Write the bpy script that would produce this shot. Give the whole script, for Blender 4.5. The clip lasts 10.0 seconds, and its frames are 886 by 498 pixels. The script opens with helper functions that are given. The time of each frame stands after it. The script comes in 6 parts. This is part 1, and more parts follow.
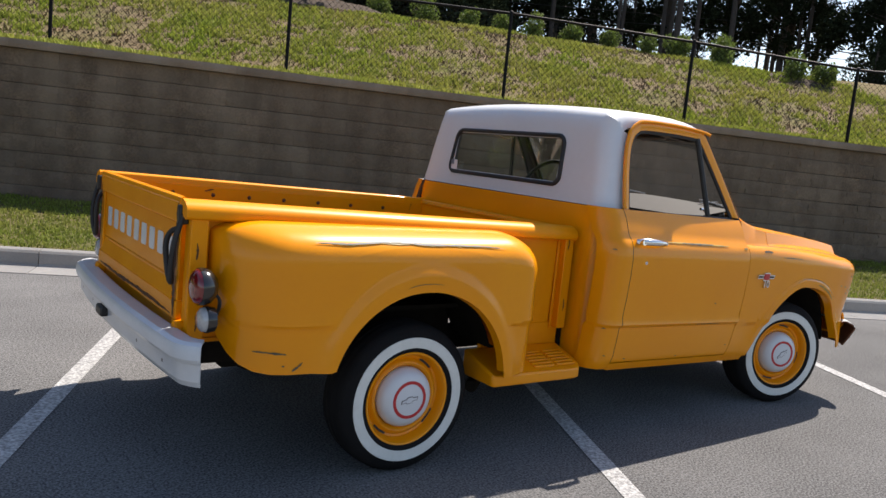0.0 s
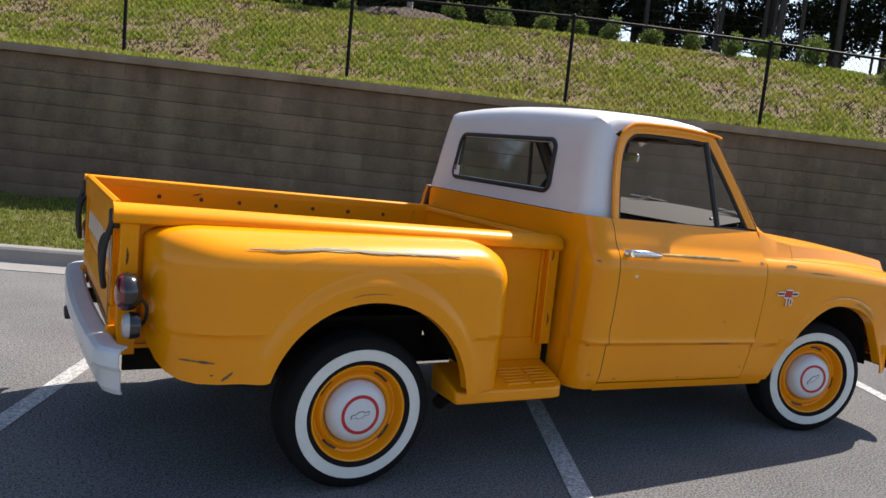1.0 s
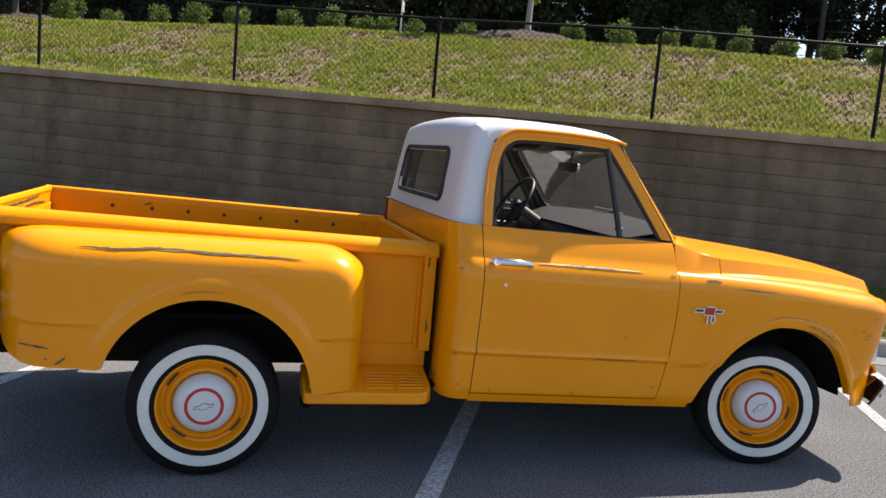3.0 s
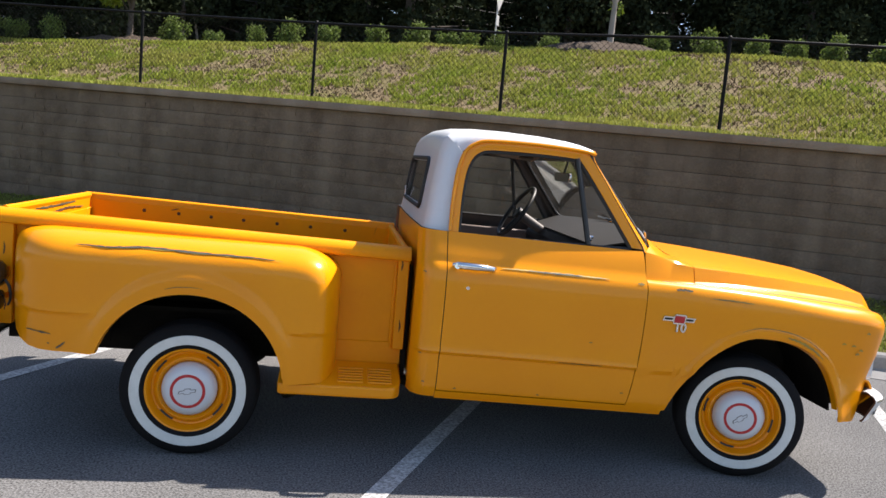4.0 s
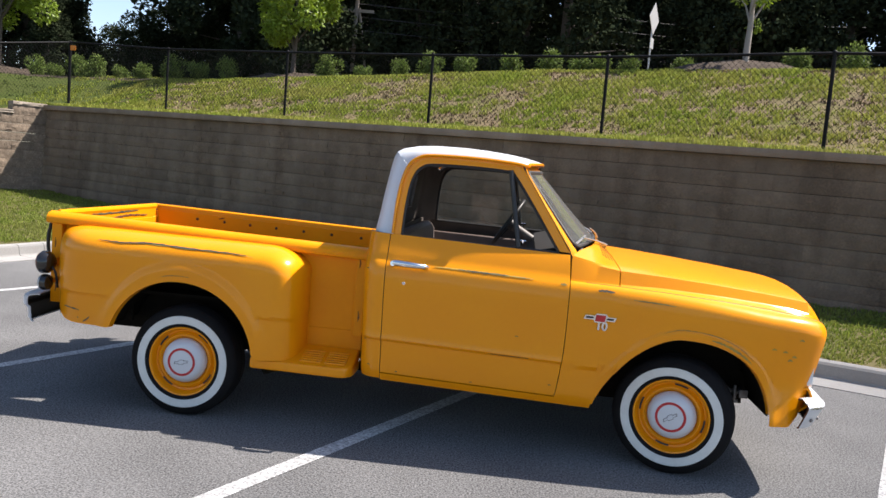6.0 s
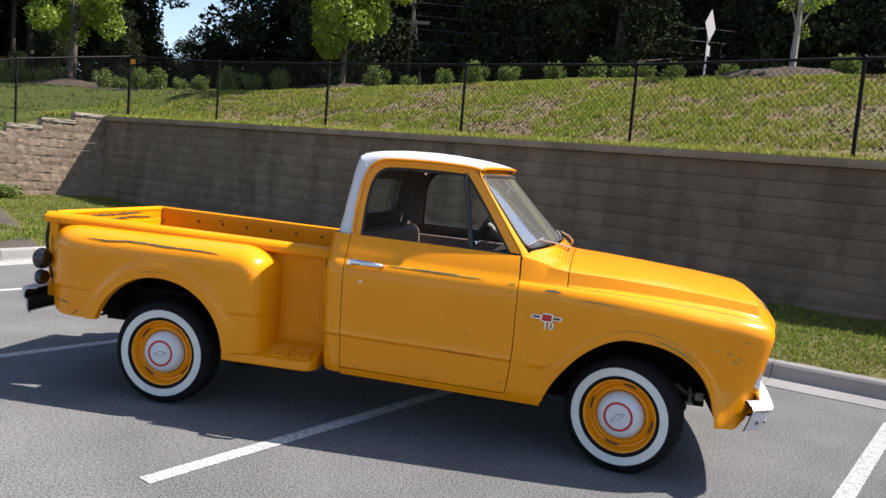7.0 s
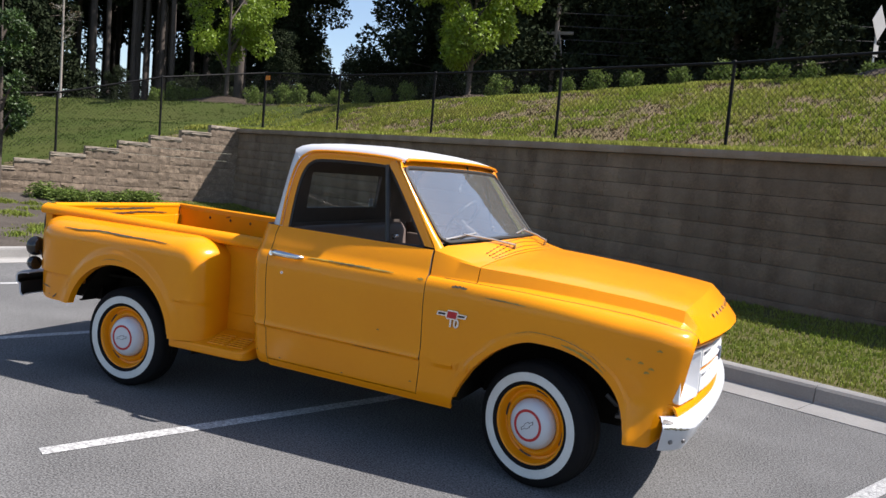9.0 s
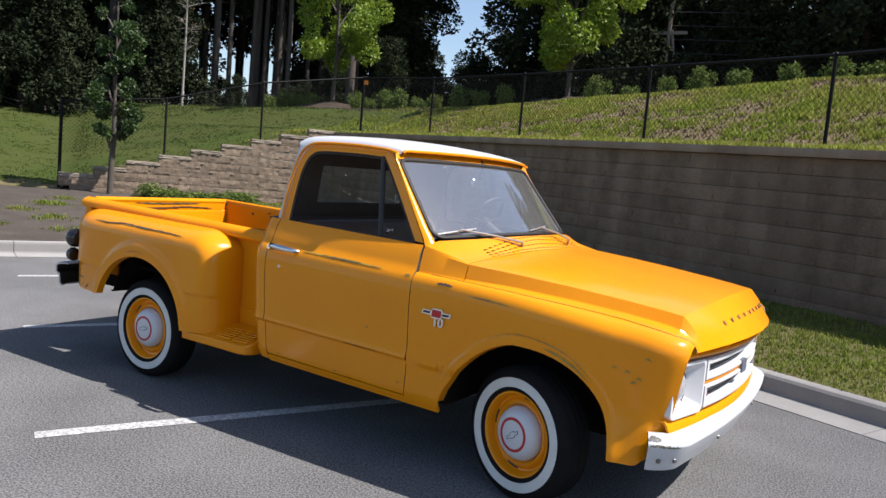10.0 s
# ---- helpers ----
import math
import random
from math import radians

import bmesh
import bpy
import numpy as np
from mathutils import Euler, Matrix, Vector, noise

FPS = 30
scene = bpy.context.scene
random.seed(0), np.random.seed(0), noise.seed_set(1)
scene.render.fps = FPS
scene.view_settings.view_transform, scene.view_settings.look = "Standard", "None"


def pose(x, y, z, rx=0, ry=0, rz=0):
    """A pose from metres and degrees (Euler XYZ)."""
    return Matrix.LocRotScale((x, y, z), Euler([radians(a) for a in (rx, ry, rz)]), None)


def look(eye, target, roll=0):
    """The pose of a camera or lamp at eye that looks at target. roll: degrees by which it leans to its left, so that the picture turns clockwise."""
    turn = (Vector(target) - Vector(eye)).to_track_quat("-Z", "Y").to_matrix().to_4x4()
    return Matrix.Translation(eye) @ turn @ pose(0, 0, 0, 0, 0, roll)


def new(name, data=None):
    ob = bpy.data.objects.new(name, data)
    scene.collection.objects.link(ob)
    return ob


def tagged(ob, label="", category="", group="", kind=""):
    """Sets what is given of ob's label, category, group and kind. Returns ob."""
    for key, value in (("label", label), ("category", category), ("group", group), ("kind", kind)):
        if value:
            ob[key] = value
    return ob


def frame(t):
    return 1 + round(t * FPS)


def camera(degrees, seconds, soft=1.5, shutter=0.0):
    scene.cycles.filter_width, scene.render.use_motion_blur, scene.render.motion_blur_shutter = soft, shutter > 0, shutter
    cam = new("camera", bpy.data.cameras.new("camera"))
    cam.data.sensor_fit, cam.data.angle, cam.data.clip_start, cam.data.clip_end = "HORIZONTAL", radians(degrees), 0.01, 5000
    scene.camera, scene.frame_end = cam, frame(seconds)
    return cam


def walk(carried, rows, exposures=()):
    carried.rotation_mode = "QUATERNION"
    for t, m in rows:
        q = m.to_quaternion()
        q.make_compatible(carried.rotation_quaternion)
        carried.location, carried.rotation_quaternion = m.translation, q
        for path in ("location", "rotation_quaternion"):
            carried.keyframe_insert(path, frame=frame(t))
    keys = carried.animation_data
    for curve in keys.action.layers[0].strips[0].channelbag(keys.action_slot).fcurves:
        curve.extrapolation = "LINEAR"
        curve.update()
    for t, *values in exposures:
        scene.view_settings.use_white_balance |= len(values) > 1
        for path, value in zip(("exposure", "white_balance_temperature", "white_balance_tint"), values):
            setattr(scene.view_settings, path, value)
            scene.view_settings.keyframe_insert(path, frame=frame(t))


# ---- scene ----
cam = camera(59.2, 10.0)

PATH = [
    (0, (-1.924, -3.651, 1.456), (-0.7491, -2.0513, 1.2056), 5.63),
    (0.5, (-1.619, -3.733, 1.478), (-0.5457, -2.0641, 1.2247), 5.63),
    (1, (-1.312, -3.826, 1.495), (-0.3468, -2.0931, 1.2413), 5.62),
    (1.5, (-0.995, -3.974, 1.517), (-0.1391, -2.1837, 1.2651), 5.36),
    (2, (-0.649, -4.108, 1.529), (0.1041, -2.272, 1.2825), 5.22),
    (2.5, (-0.284, -4.262, 1.536), (0.3651, -2.3853, 1.2954), 4.90),
    (3, (0.043, -4.446, 1.552), (0.5866, -2.5356, 1.3178), 4.99),
    (4.5, (0.997, -4.981, 1.614), (1.1306, -2.9981, 1.3906), 4.95),
    (5, (1.313, -5.167, 1.618), (1.3274, -3.1783, 1.4051), 4.92),
    (5.5, (1.656, -5.291, 1.625), (1.557, -3.3045, 1.4197), 4.72),
    (7, (2.669, -5.457, 1.642), (2.3012, -3.5002, 1.4549), 4.70),
    (7.5, (3.032, -5.405, 1.664), (2.5711, -3.4679, 1.4774), 4.77),
    (8, (3.374, -5.267, 1.645), (2.807, -3.3581, 1.4619), 4.81),
    (8.5, (3.722, -5.066, 1.634), (3.0439, -3.1934, 1.4486), 4.73),
    (9, (4.036, -4.879, 1.626), (3.2522, -3.0478, 1.4404), 4.84),
    (9.5, (4.295, -4.63, 1.611), (3.3862, -2.8584, 1.4218), 5.00),
    (10, (4.552, -4.361, 1.606), (3.501, -2.6705, 1.4104), 5.00),
]
walk(cam, [(t, look(eye, target, roll)) for t, eye, target, roll in PATH], [(0, 1.12, 6950, 13), (3, 1.29, 6900, 13), (4.5, 1.36, 6750, 13), (5.5, 1.34, 6700, 13), (8, 1.13, 6600, 13), (10, 0.88, 6450, 13)])

# ---- world, sun ----
SUN = Vector((0.70, 0.25, 1.0)).normalized()
world = bpy.data.worlds.new("sky")
scene.world = world
world.use_nodes = True
wn = world.node_tree
sky = wn.nodes.new("ShaderNodeTexSky")
sky.sky_type = "NISHITA"
sky.sun_disc = False
sky.sun_elevation = math.asin(SUN.z)
sky.sun_rotation = math.atan2(SUN.x, SUN.y)
sky.air_density, sky.dust_density, sky.ozone_density = 1.0, 0.8, 1.3
wn.nodes["Background"].inputs["Strength"].default_value = 0.092
wn.links.new(sky.outputs[0], wn.nodes["Background"].inputs["Color"])
sun = new("sun", bpy.data.lights.new("sun", "SUN"))
sun.data.energy, sun.data.angle, sun.data.color = 4.6, radians(0.53), (1.0, 0.955, 0.895)
sun.matrix_world = look((0, 0, 30), Vector((0, 0, 30)) - SUN)


# ---- materials ----
def material(name, color, rough=0.5, metal=0.0, color2=None, scale=4.0, fine=60.0, mix=0.35, fine_mix=0.2, bump=0.0,
             bump_scale=80.0, coat=0.0, rough_var=0.0, spread=0.0, island=0.0, spec=0.5, translucent=0.0, grain=0.0, world=False, streak=None, matt=0.0, coat_rough=0.07):
    """A surface with a coarse and a fine variation, an optional relief and a variation from piece to piece."""
    m = bpy.data.materials.new(name)
    m.use_nodes = True
    n, l = m.node_tree.nodes, m.node_tree.links
    p = n["Principled BSDF"]
    c2 = color2 or tuple(c * 0.72 for c in color)
    tc = n.new("ShaderNodeNewGeometry" if world else "ShaderNodeTexCoord")
    where = tc.outputs["Position" if world else "Object"]

    def noise_of(s, detail=3.0):
        t = n.new("ShaderNodeTexNoise")
        t.inputs["Scale"].default_value, t.inputs["Detail"].default_value = s, detail
        l.new(where, t.inputs["Vector"])
        return t

    def blend(a, b, f, amount):
        k = n.new("ShaderNodeMix")
        k.data_type = "RGBA"
        r = n.new("ShaderNodeMapRange")
        r.inputs["From Min"].default_value, r.inputs["From Max"].default_value = 0.35, 0.65
        r.inputs["To Max"].default_value = amount
        l.new(f, r.inputs["Value"])
        l.new(r.outputs[0], k.inputs["Factor"])
        for sock, v in ((k.inputs["A"], a), (k.inputs["B"], b)):
            if isinstance(v, tuple):
                sock.default_value = (*v, 1)
            else:
                l.new(v, sock)
        return k.outputs["Result"]

    coarse = noise_of(scale, 4.0)
    col = blend(color, c2, coarse.outputs["Fac"], mix)
    if fine_mix:
        f = noise_of(fine, 2.0)
        col = blend(col, c2, f.outputs["Fac"], fine_mix)
    if streak:
        run = n.new("ShaderNodeMapping")
        run.inputs["Scale"].default_value = (2.6, 2.6, 0.45)
        l.new(where, run.inputs["Vector"])
        s = noise_of(1.0, 5.0)
        l.new(run.outputs[0], s.inputs["Vector"])
        col = blend(col, streak, s.outputs["Fac"], 0.5)
        blot = noise_of(0.8, 4.0)
        col = blend(col, c2, blot.outputs["Fac"], 0.38)
    if grain:
        g = noise_of(grain, 1.0)
        col = blend(col, tuple(min(1.0, c * 2.4) for c in color), g.outputs["Fac"], 0.60)
        broad = noise_of(scale * 0.22, 3.0)
        col = blend(col, c2, broad.outputs["Fac"], 0.25)
    if spread or island:
        h = n.new("ShaderNodeHueSaturation")
        r = n.new("ShaderNodeMapRange")
        amount = spread or island
        r.inputs["To Min"].default_value, r.inputs["To Max"].default_value = 1 - amount, 1 + amount
        src = n.new("ShaderNodeObjectInfo") if spread else n.new("ShaderNodeNewGeometry")
        l.new(src.outputs["Random" if spread else "Random Per Island"], r.inputs["Value"])
        l.new(r.outputs[0], h.inputs["Value"])
        l.new(col, h.inputs["Color"])
        col = h.outputs["Color"]
    l.new(col, p.inputs["Base Color"])
    p.inputs["Roughness"].default_value, p.inputs["Metallic"].default_value = rough, metal
    p.inputs["Specular IOR Level"].default_value = spec
    p.inputs["Diffuse Roughness"].default_value = matt
    if coat:
        p.inputs["Coat Weight"].default_value, p.inputs["Coat Roughness"].default_value = coat, coat_rough
    if rough_var:
        r = n.new("ShaderNodeMapRange")
        r.inputs["To Min"].default_value, r.inputs["To Max"].default_value = rough - rough_var, rough + rough_var
        l.new(coarse.outputs["Fac"], r.inputs["Value"])
        l.new(r.outputs[0], p.inputs["Roughness"])
    if bump:
        b = n.new("ShaderNodeBump")
        b.inputs["Strength"].default_value, b.inputs["Distance"].default_value = bump, 0.01
        l.new(noise_of(bump_scale, 4.0).outputs["Fac"], b.inputs["Height"])
        l.new(b.outputs[0], p.inputs["Normal"])
    if translucent:
        t = n.new("ShaderNodeBsdfTranslucent")
        l.new(col, t.inputs["Color"])
        k = n.new("ShaderNodeMixShader")
        k.inputs["Fac"].default_value = translucent
        l.new(p.outputs[0], k.inputs[1])
        l.new(t.outputs[0], k.inputs[2])
        l.new(k.outputs[0], n["Material Output"].inputs["Surface"])
    return m


def glass(name, tint, reflect=0.0, sky_haze=0.0):
    m = bpy.data.materials.new(name)
    m.use_nodes = True
    n, l = m.node_tree.nodes, m.node_tree.links
    t, g, k = n.new("ShaderNodeBsdfTransparent"), n.new("ShaderNodeBsdfGlossy"), n.new("ShaderNodeMixShader")
    t.inputs["Color"].default_value = (*tint, 1)
    g.inputs["Roughness"].default_value = 0.03
    f = n.new("ShaderNodeLayerWeight")
    f.inputs["Blend"].default_value = 0.5
    w = n.new("ShaderNodeMath")
    w.operation = "POWER"
    w.inputs[1].default_value = 4.5
    l.new(f.outputs["Facing"], w.inputs[0])
    a = n.new("ShaderNodeMath")
    a.operation = "MULTIPLY_ADD"
    a.inputs[1].default_value, a.inputs[2].default_value = 0.9, 0.04 + reflect
    l.new(w.outputs[0], a.inputs[0])
    l.new(a.outputs[0], k.inputs["Fac"])
    l.new(t.outputs[0], k.inputs[1])
    l.new(g.outputs[0], k.inputs[2])
    out = k.outputs[0]
    # pale diffuse film mixed into the glass, imitating the sky's bright reflection
    if sky_haze:
        d, k2 = n.new("ShaderNodeBsdfDiffuse"), n.new("ShaderNodeMixShader")
        d.inputs["Color"].default_value = (0.62, 0.62, 0.60, 1)
        k2.inputs["Fac"].default_value = sky_haze
        l.new(out, k2.inputs[1])
        l.new(d.outputs[0], k2.inputs[2])
        out = k2.outputs[0]
    l.new(out, n["Material Output"].inputs["Surface"])
    return m


YELLOW = material("yellow_paint", (0.80, 0.288, 0.004), 0.34, color2=(0.74, 0.240, 0.003), scale=1.8, fine=40, mix=0.5, fine_mix=0.12, bump=0.010, bump_scale=22, coat=0.60, coat_rough=0.16, rough_var=0.06, spec=0.06)
BED = material("bed_paint", (0.80, 0.285, 0.003), 0.40, color2=(0.70, 0.215, 0.003), scale=2.5, fine=30, mix=0.5, fine_mix=0.2, bump=0.03, bump_scale=30, coat=0.08, rough_var=0.1, spec=0.12)
WHITE = material("white_paint", (0.63, 0.64, 0.66), 0.40, color2=(0.55, 0.56, 0.58), scale=2.0, fine=30, mix=0.4, fine_mix=0.15, bump=0.02, coat=0.25)
BUMPER = material("bumper_white", (0.58, 0.60, 0.63), 0.34, color2=(0.46, 0.48, 0.50), scale=5, fine=50, mix=0.4, fine_mix=0.2, coat=0.3)
RUBBER = material("black_rubber", (0.012, 0.012, 0.013), 0.62, color2=(0.022, 0.021, 0.020), scale=12, fine=120)
TYRE = material("tyre_rubber", (0.009, 0.009, 0.010), 0.85, color2=(0.018, 0.017, 0.016), scale=9, fine=90, bump=0.2, bump_scale=70, spec=0.1)
WALLWHITE = material("whitewall", (0.66, 0.67, 0.64), 0.6, color2=(0.52, 0.52, 0.48), scale=14, fine=90)
CHROME = material("chrome", (0.78, 0.78, 0.78), 0.16, 1.0, color2=(0.5, 0.5, 0.5), scale=20)
STEEL = material("worn_steel", (0.20, 0.20, 0.20), 0.45, 0.6, color2=(0.08, 0.06, 0.05), scale=30)
BLACK = material("black_metal", (0.012, 0.012, 0.012), 0.5, color2=(0.02, 0.018, 0.016), scale=10)
UNDER = material("underbody", (0.010, 0.009, 0.008), 0.95, color2=(0.024, 0.020, 0.015), scale=8, bump=0.2, spec=0.05)
DARK = material("dark_trim", (0.090, 0.074, 0.066), 0.55, color2=(0.052, 0.044, 0.040), scale=10, bump=0.1)
DASH = material("dash_paint", (0.020, 0.019, 0.018), 0.6, color2=(0.030, 0.027, 0.025), scale=12, spec=0.3)
SEAT = material("brown_vinyl", (0.150, 0.114, 0.100), 0.45, color2=(0.095, 0.072, 0.064), scale=8, bump=0.15, bump_scale=160)
HEADLINER = material("headliner", (0.20, 0.165, 0.135), 0.8, color2=(0.13, 0.105, 0.085), scale=8)
RED = material("red_paint", (0.50, 0.015, 0.02), 0.35, color2=(0.38, 0.012, 0.016))
REDLENS = material("red_lens", (0.16, 0.004, 0.008), 0.12, color2=(0.10, 0.003, 0.005), coat=0.8)
CLEARLENS = material("clear_lens", (0.42, 0.42, 0.42), 0.12, color2=(0.25, 0.25, 0.25), scale=60, coat=0.8, bump=0.3, bump_scale=120)
AMBER = material("amber_lens", (0.35, 0.06, 0.01), 0.2, color2=(0.25, 0.04, 0.01), coat=0.6)
BLUE = material("blue_print", (0.12, 0.14, 0.19), 0.5)
PAPER = material("sticker", (0.72, 0.70, 0.72), 0.6)
CHIP = material("bare_metal_chip", (0.030, 0.034, 0.034), 0.55, color2=(0.09, 0.085, 0.05), scale=18, fine=90, mix=0.9, fine_mix=0.5)
WIPER = material("wiper_metal", (0.34, 0.34, 0.34), 0.35, 0.4, color2=(0.24, 0.24, 0.24), scale=20)
PRIMER = material("worn_paint", (0.50, 0.29, 0.02), 0.5, color2=(0.16, 0.15, 0.06), scale=14, fine=80, mix=0.9, fine_mix=0.4)
GLOSSBLACK = material("lamp_black", (0.010, 0.010, 0.011), 0.16, color2=(0.016, 0.015, 0.014), scale=10, coat=0.5)
RUST = material("rust", (0.10, 0.035, 0.012), 0.8, color2=(0.05, 0.02, 0.01), scale=30)
CLEAR = glass("clear_glass", (0.95, 0.97, 0.96))
# last value: painted pale haze in place of reflected sky
SCREEN = glass("windscreen_glass", (0.92, 0.95, 0.96), 0.36, 0.085)
ASPHALT = material("asphalt", (0.134, 0.133, 0.132), 0.90, color2=(0.035, 0.035, 0.0355), scale=1.3, fine=38, mix=0.75, fine_mix=0.72, bump=0.4, bump_scale=130, grain=95, spec=0.12, matt=0.4)
LINE = material("white_line_paint", (0.60, 0.60, 0.59), 0.75, color2=(0.11, 0.11, 0.11), scale=22, fine=58, mix=0.34, fine_mix=0.72, bump=0.6, bump_scale=90, matt=0.6)
CONCRETE = material("concrete", (0.336, 0.323, 0.302), 0.85, color2=(0.227, 0.218, 0.206), scale=2.2, fine=60, mix=0.5, fine_mix=0.35, bump=0.3, bump_scale=90, spread=0.06, matt=1.0)
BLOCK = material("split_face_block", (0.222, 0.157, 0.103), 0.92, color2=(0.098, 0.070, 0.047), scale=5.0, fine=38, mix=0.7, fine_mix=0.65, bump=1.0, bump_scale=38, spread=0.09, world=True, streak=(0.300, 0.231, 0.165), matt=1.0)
# stepped wall and its caps: the back wall's block, sunlight put into paler colours
LITBLOCK = material("split_face_block_lit", (0.325, 0.250, 0.178), 0.92, color2=(0.150, 0.110, 0.078), scale=7.0, fine=30, mix=0.7, fine_mix=0.6, bump=1.0, bump_scale=22, spread=0.16, world=True, matt=0.6)
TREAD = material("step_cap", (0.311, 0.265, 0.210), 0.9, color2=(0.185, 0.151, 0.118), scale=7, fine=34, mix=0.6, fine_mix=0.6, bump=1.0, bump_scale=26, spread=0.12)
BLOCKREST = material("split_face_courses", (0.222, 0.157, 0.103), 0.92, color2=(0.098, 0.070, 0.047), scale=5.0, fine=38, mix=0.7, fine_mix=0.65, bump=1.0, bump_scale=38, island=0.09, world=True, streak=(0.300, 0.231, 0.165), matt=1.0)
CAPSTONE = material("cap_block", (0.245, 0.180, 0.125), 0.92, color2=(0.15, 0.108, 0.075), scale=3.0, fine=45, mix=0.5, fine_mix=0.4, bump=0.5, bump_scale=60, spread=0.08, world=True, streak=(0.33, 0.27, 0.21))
LAWN = material("lawn_soil", (0.105, 0.108, 0.034), 0.95, color2=(0.165, 0.122, 0.082), scale=0.9, fine=7, mix=0.9, fine_mix=0.6, bump=0.8, bump_scale=30, spec=0.03)
BLADES = material("grass_blades", (0.188, 0.252, 0.030), 0.7, color2=(0.287, 0.273, 0.070), scale=0.6, fine=4, mix=0.8, fine_mix=0.4, island=0.34, translucent=0.34, spec=0.1)
STRAW = material("dry_grass", (0.235, 0.178, 0.112), 0.9, color2=(0.110, 0.080, 0.052), scale=2, island=0.3, spec=0.05)
LUSHSOIL = material("lush_lawn_soil", (0.044, 0.066, 0.016), 0.95, color2=(0.066, 0.072, 0.024), scale=0.5, fine=7, mix=0.7, fine_mix=0.5, bump=0.8, bump_scale=30, spec=0.03)
LUSH = material("lush_grass", (0.052, 0.084, 0.018), 0.7, color2=(0.080, 0.096, 0.026), scale=0.5, fine=3, mix=0.8, fine_mix=0.4, island=0.2, translucent=0.2, spec=0.1)
VERGESOIL = material("verge_soil", (0.070, 0.082, 0.024), 0.95, color2=(0.115, 0.092, 0.052), scale=1.6, fine=9, mix=0.7, fine_mix=0.5, bump=0.8, bump_scale=30, spec=0.03)
VERGEBLADES = material("verge_blades", (0.150, 0.205, 0.030), 0.7, color2=(0.205, 0.215, 0.056), scale=1.1, fine=5, mix=0.8, fine_mix=0.4, island=0.34, translucent=0.34, spec=0.1)
# mulch of mounds and shrub row, darkened in colour for their shaded side
SHADEMULCH = material("shaded_bark_mulch", (0.042, 0.032, 0.025), 0.95, color2=(0.090, 0.070, 0.054), scale=5, fine=38, mix=0.5, fine_mix=0.7, bump=1.0, bump_scale=40, spec=0.1)
# mulch of the kerb bed, lightened in colour for the sun on it
LITMULCH = material("sunlit_mulch", (0.104, 0.090, 0.077), 0.95, color2=(0.054, 0.045, 0.038), scale=2.5, fine=30, mix=0.6, fine_mix=0.7, bump=1.0, bump_scale=40, spec=0.1)
BUSHLEAF = material("shrub_leaf", (0.095, 0.145, 0.028), 0.6, color2=(0.19, 0.23, 0.06), scale=4, island=0.45, translucent=0.3, spec=0.2)
LIMELEAF = material("lime_leaf", (0.20, 0.28, 0.022), 0.5, color2=(0.12, 0.20, 0.02), scale=1.2, island=0.35, translucent=0.38)
DARKLEAF = material("dark_leaf", (0.045, 0.085, 0.018), 0.5, color2=(0.025, 0.05, 0.012), scale=1.2, island=0.45, translucent=0.25)
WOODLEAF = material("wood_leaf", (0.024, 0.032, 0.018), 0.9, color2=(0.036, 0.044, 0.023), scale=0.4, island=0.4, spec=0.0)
WOODBARK = material("wood_bark", (0.075, 0.060, 0.050), 0.9, color2=(0.04, 0.032, 0.027), scale=6, bump=0.8, bump_scale=30)
BARK = material("bark", (0.085, 0.068, 0.055), 0.9, color2=(0.05, 0.04, 0.034), scale=6, bump=0.8, bump_scale=30)
PALEBARK = material("pale_bark", (0.30, 0.27, 0.24), 0.85, color2=(0.18, 0.16, 0.14), scale=8, bump=0.5, bump_scale=30)
FENCE = material("black_vinyl", (0.006, 0.006, 0.007), 0.6, color2=(0.010, 0.010, 0.010), scale=6, spec=0.15)
SIGNBACK = material("sign_metal", (0.55, 0.56, 0.57), 0.45, 0.3, color2=(0.42, 0.43, 0.44), scale=5)
ORANGE = material("orange_plate", (0.75, 0.24, 0.02), 0.5)
POLEWOOD = material("weathered_pole", (0.22, 0.19, 0.16), 0.9, color2=(0.14, 0.12, 0.10), scale=5)


# ---- mesh helpers ----
def join(*some):
    vs, fs = [], []
    for v, f in some:
        o = len(vs)
        vs += [tuple(p) for p in v]
        fs += [tuple(i + o for i in q) for q in f]
    return vs, fs


def mirrored(s):
    return [(x, -y, z) for x, y, z in s[0]], [tuple(reversed(f)) for f in s[1]]


def moved(s, m):
    return [tuple(m @ Vector(p)) for p in s[0]], s[1]


def box(x0, x1, y0, y1, z0, z1):
    v = [(x, y, z) for x in (x0, x1) for y in (y0, y1) for z in (z0, z1)]
    return v, [(0, 1, 3, 2), (4, 6, 7, 5), (0, 4, 5, 1), (2, 3, 7, 6), (0, 2, 6, 4), (1, 5, 7, 3)]


def sheet(fn, us, vs, skip=None):
    """A surface fn(u, v) over two lists of values; skip(i, j) leaves a cell out."""
    v = [tuple(fn(a, b)) for a in us for b in vs]
    k = len(vs)
    f = [(i * k + j, (i + 1) * k + j, (i + 1) * k + j + 1, i * k + j + 1) for i in range(len(us) - 1) for j in range(k - 1)
         if not (skip and skip(i, j))]
    return v, f


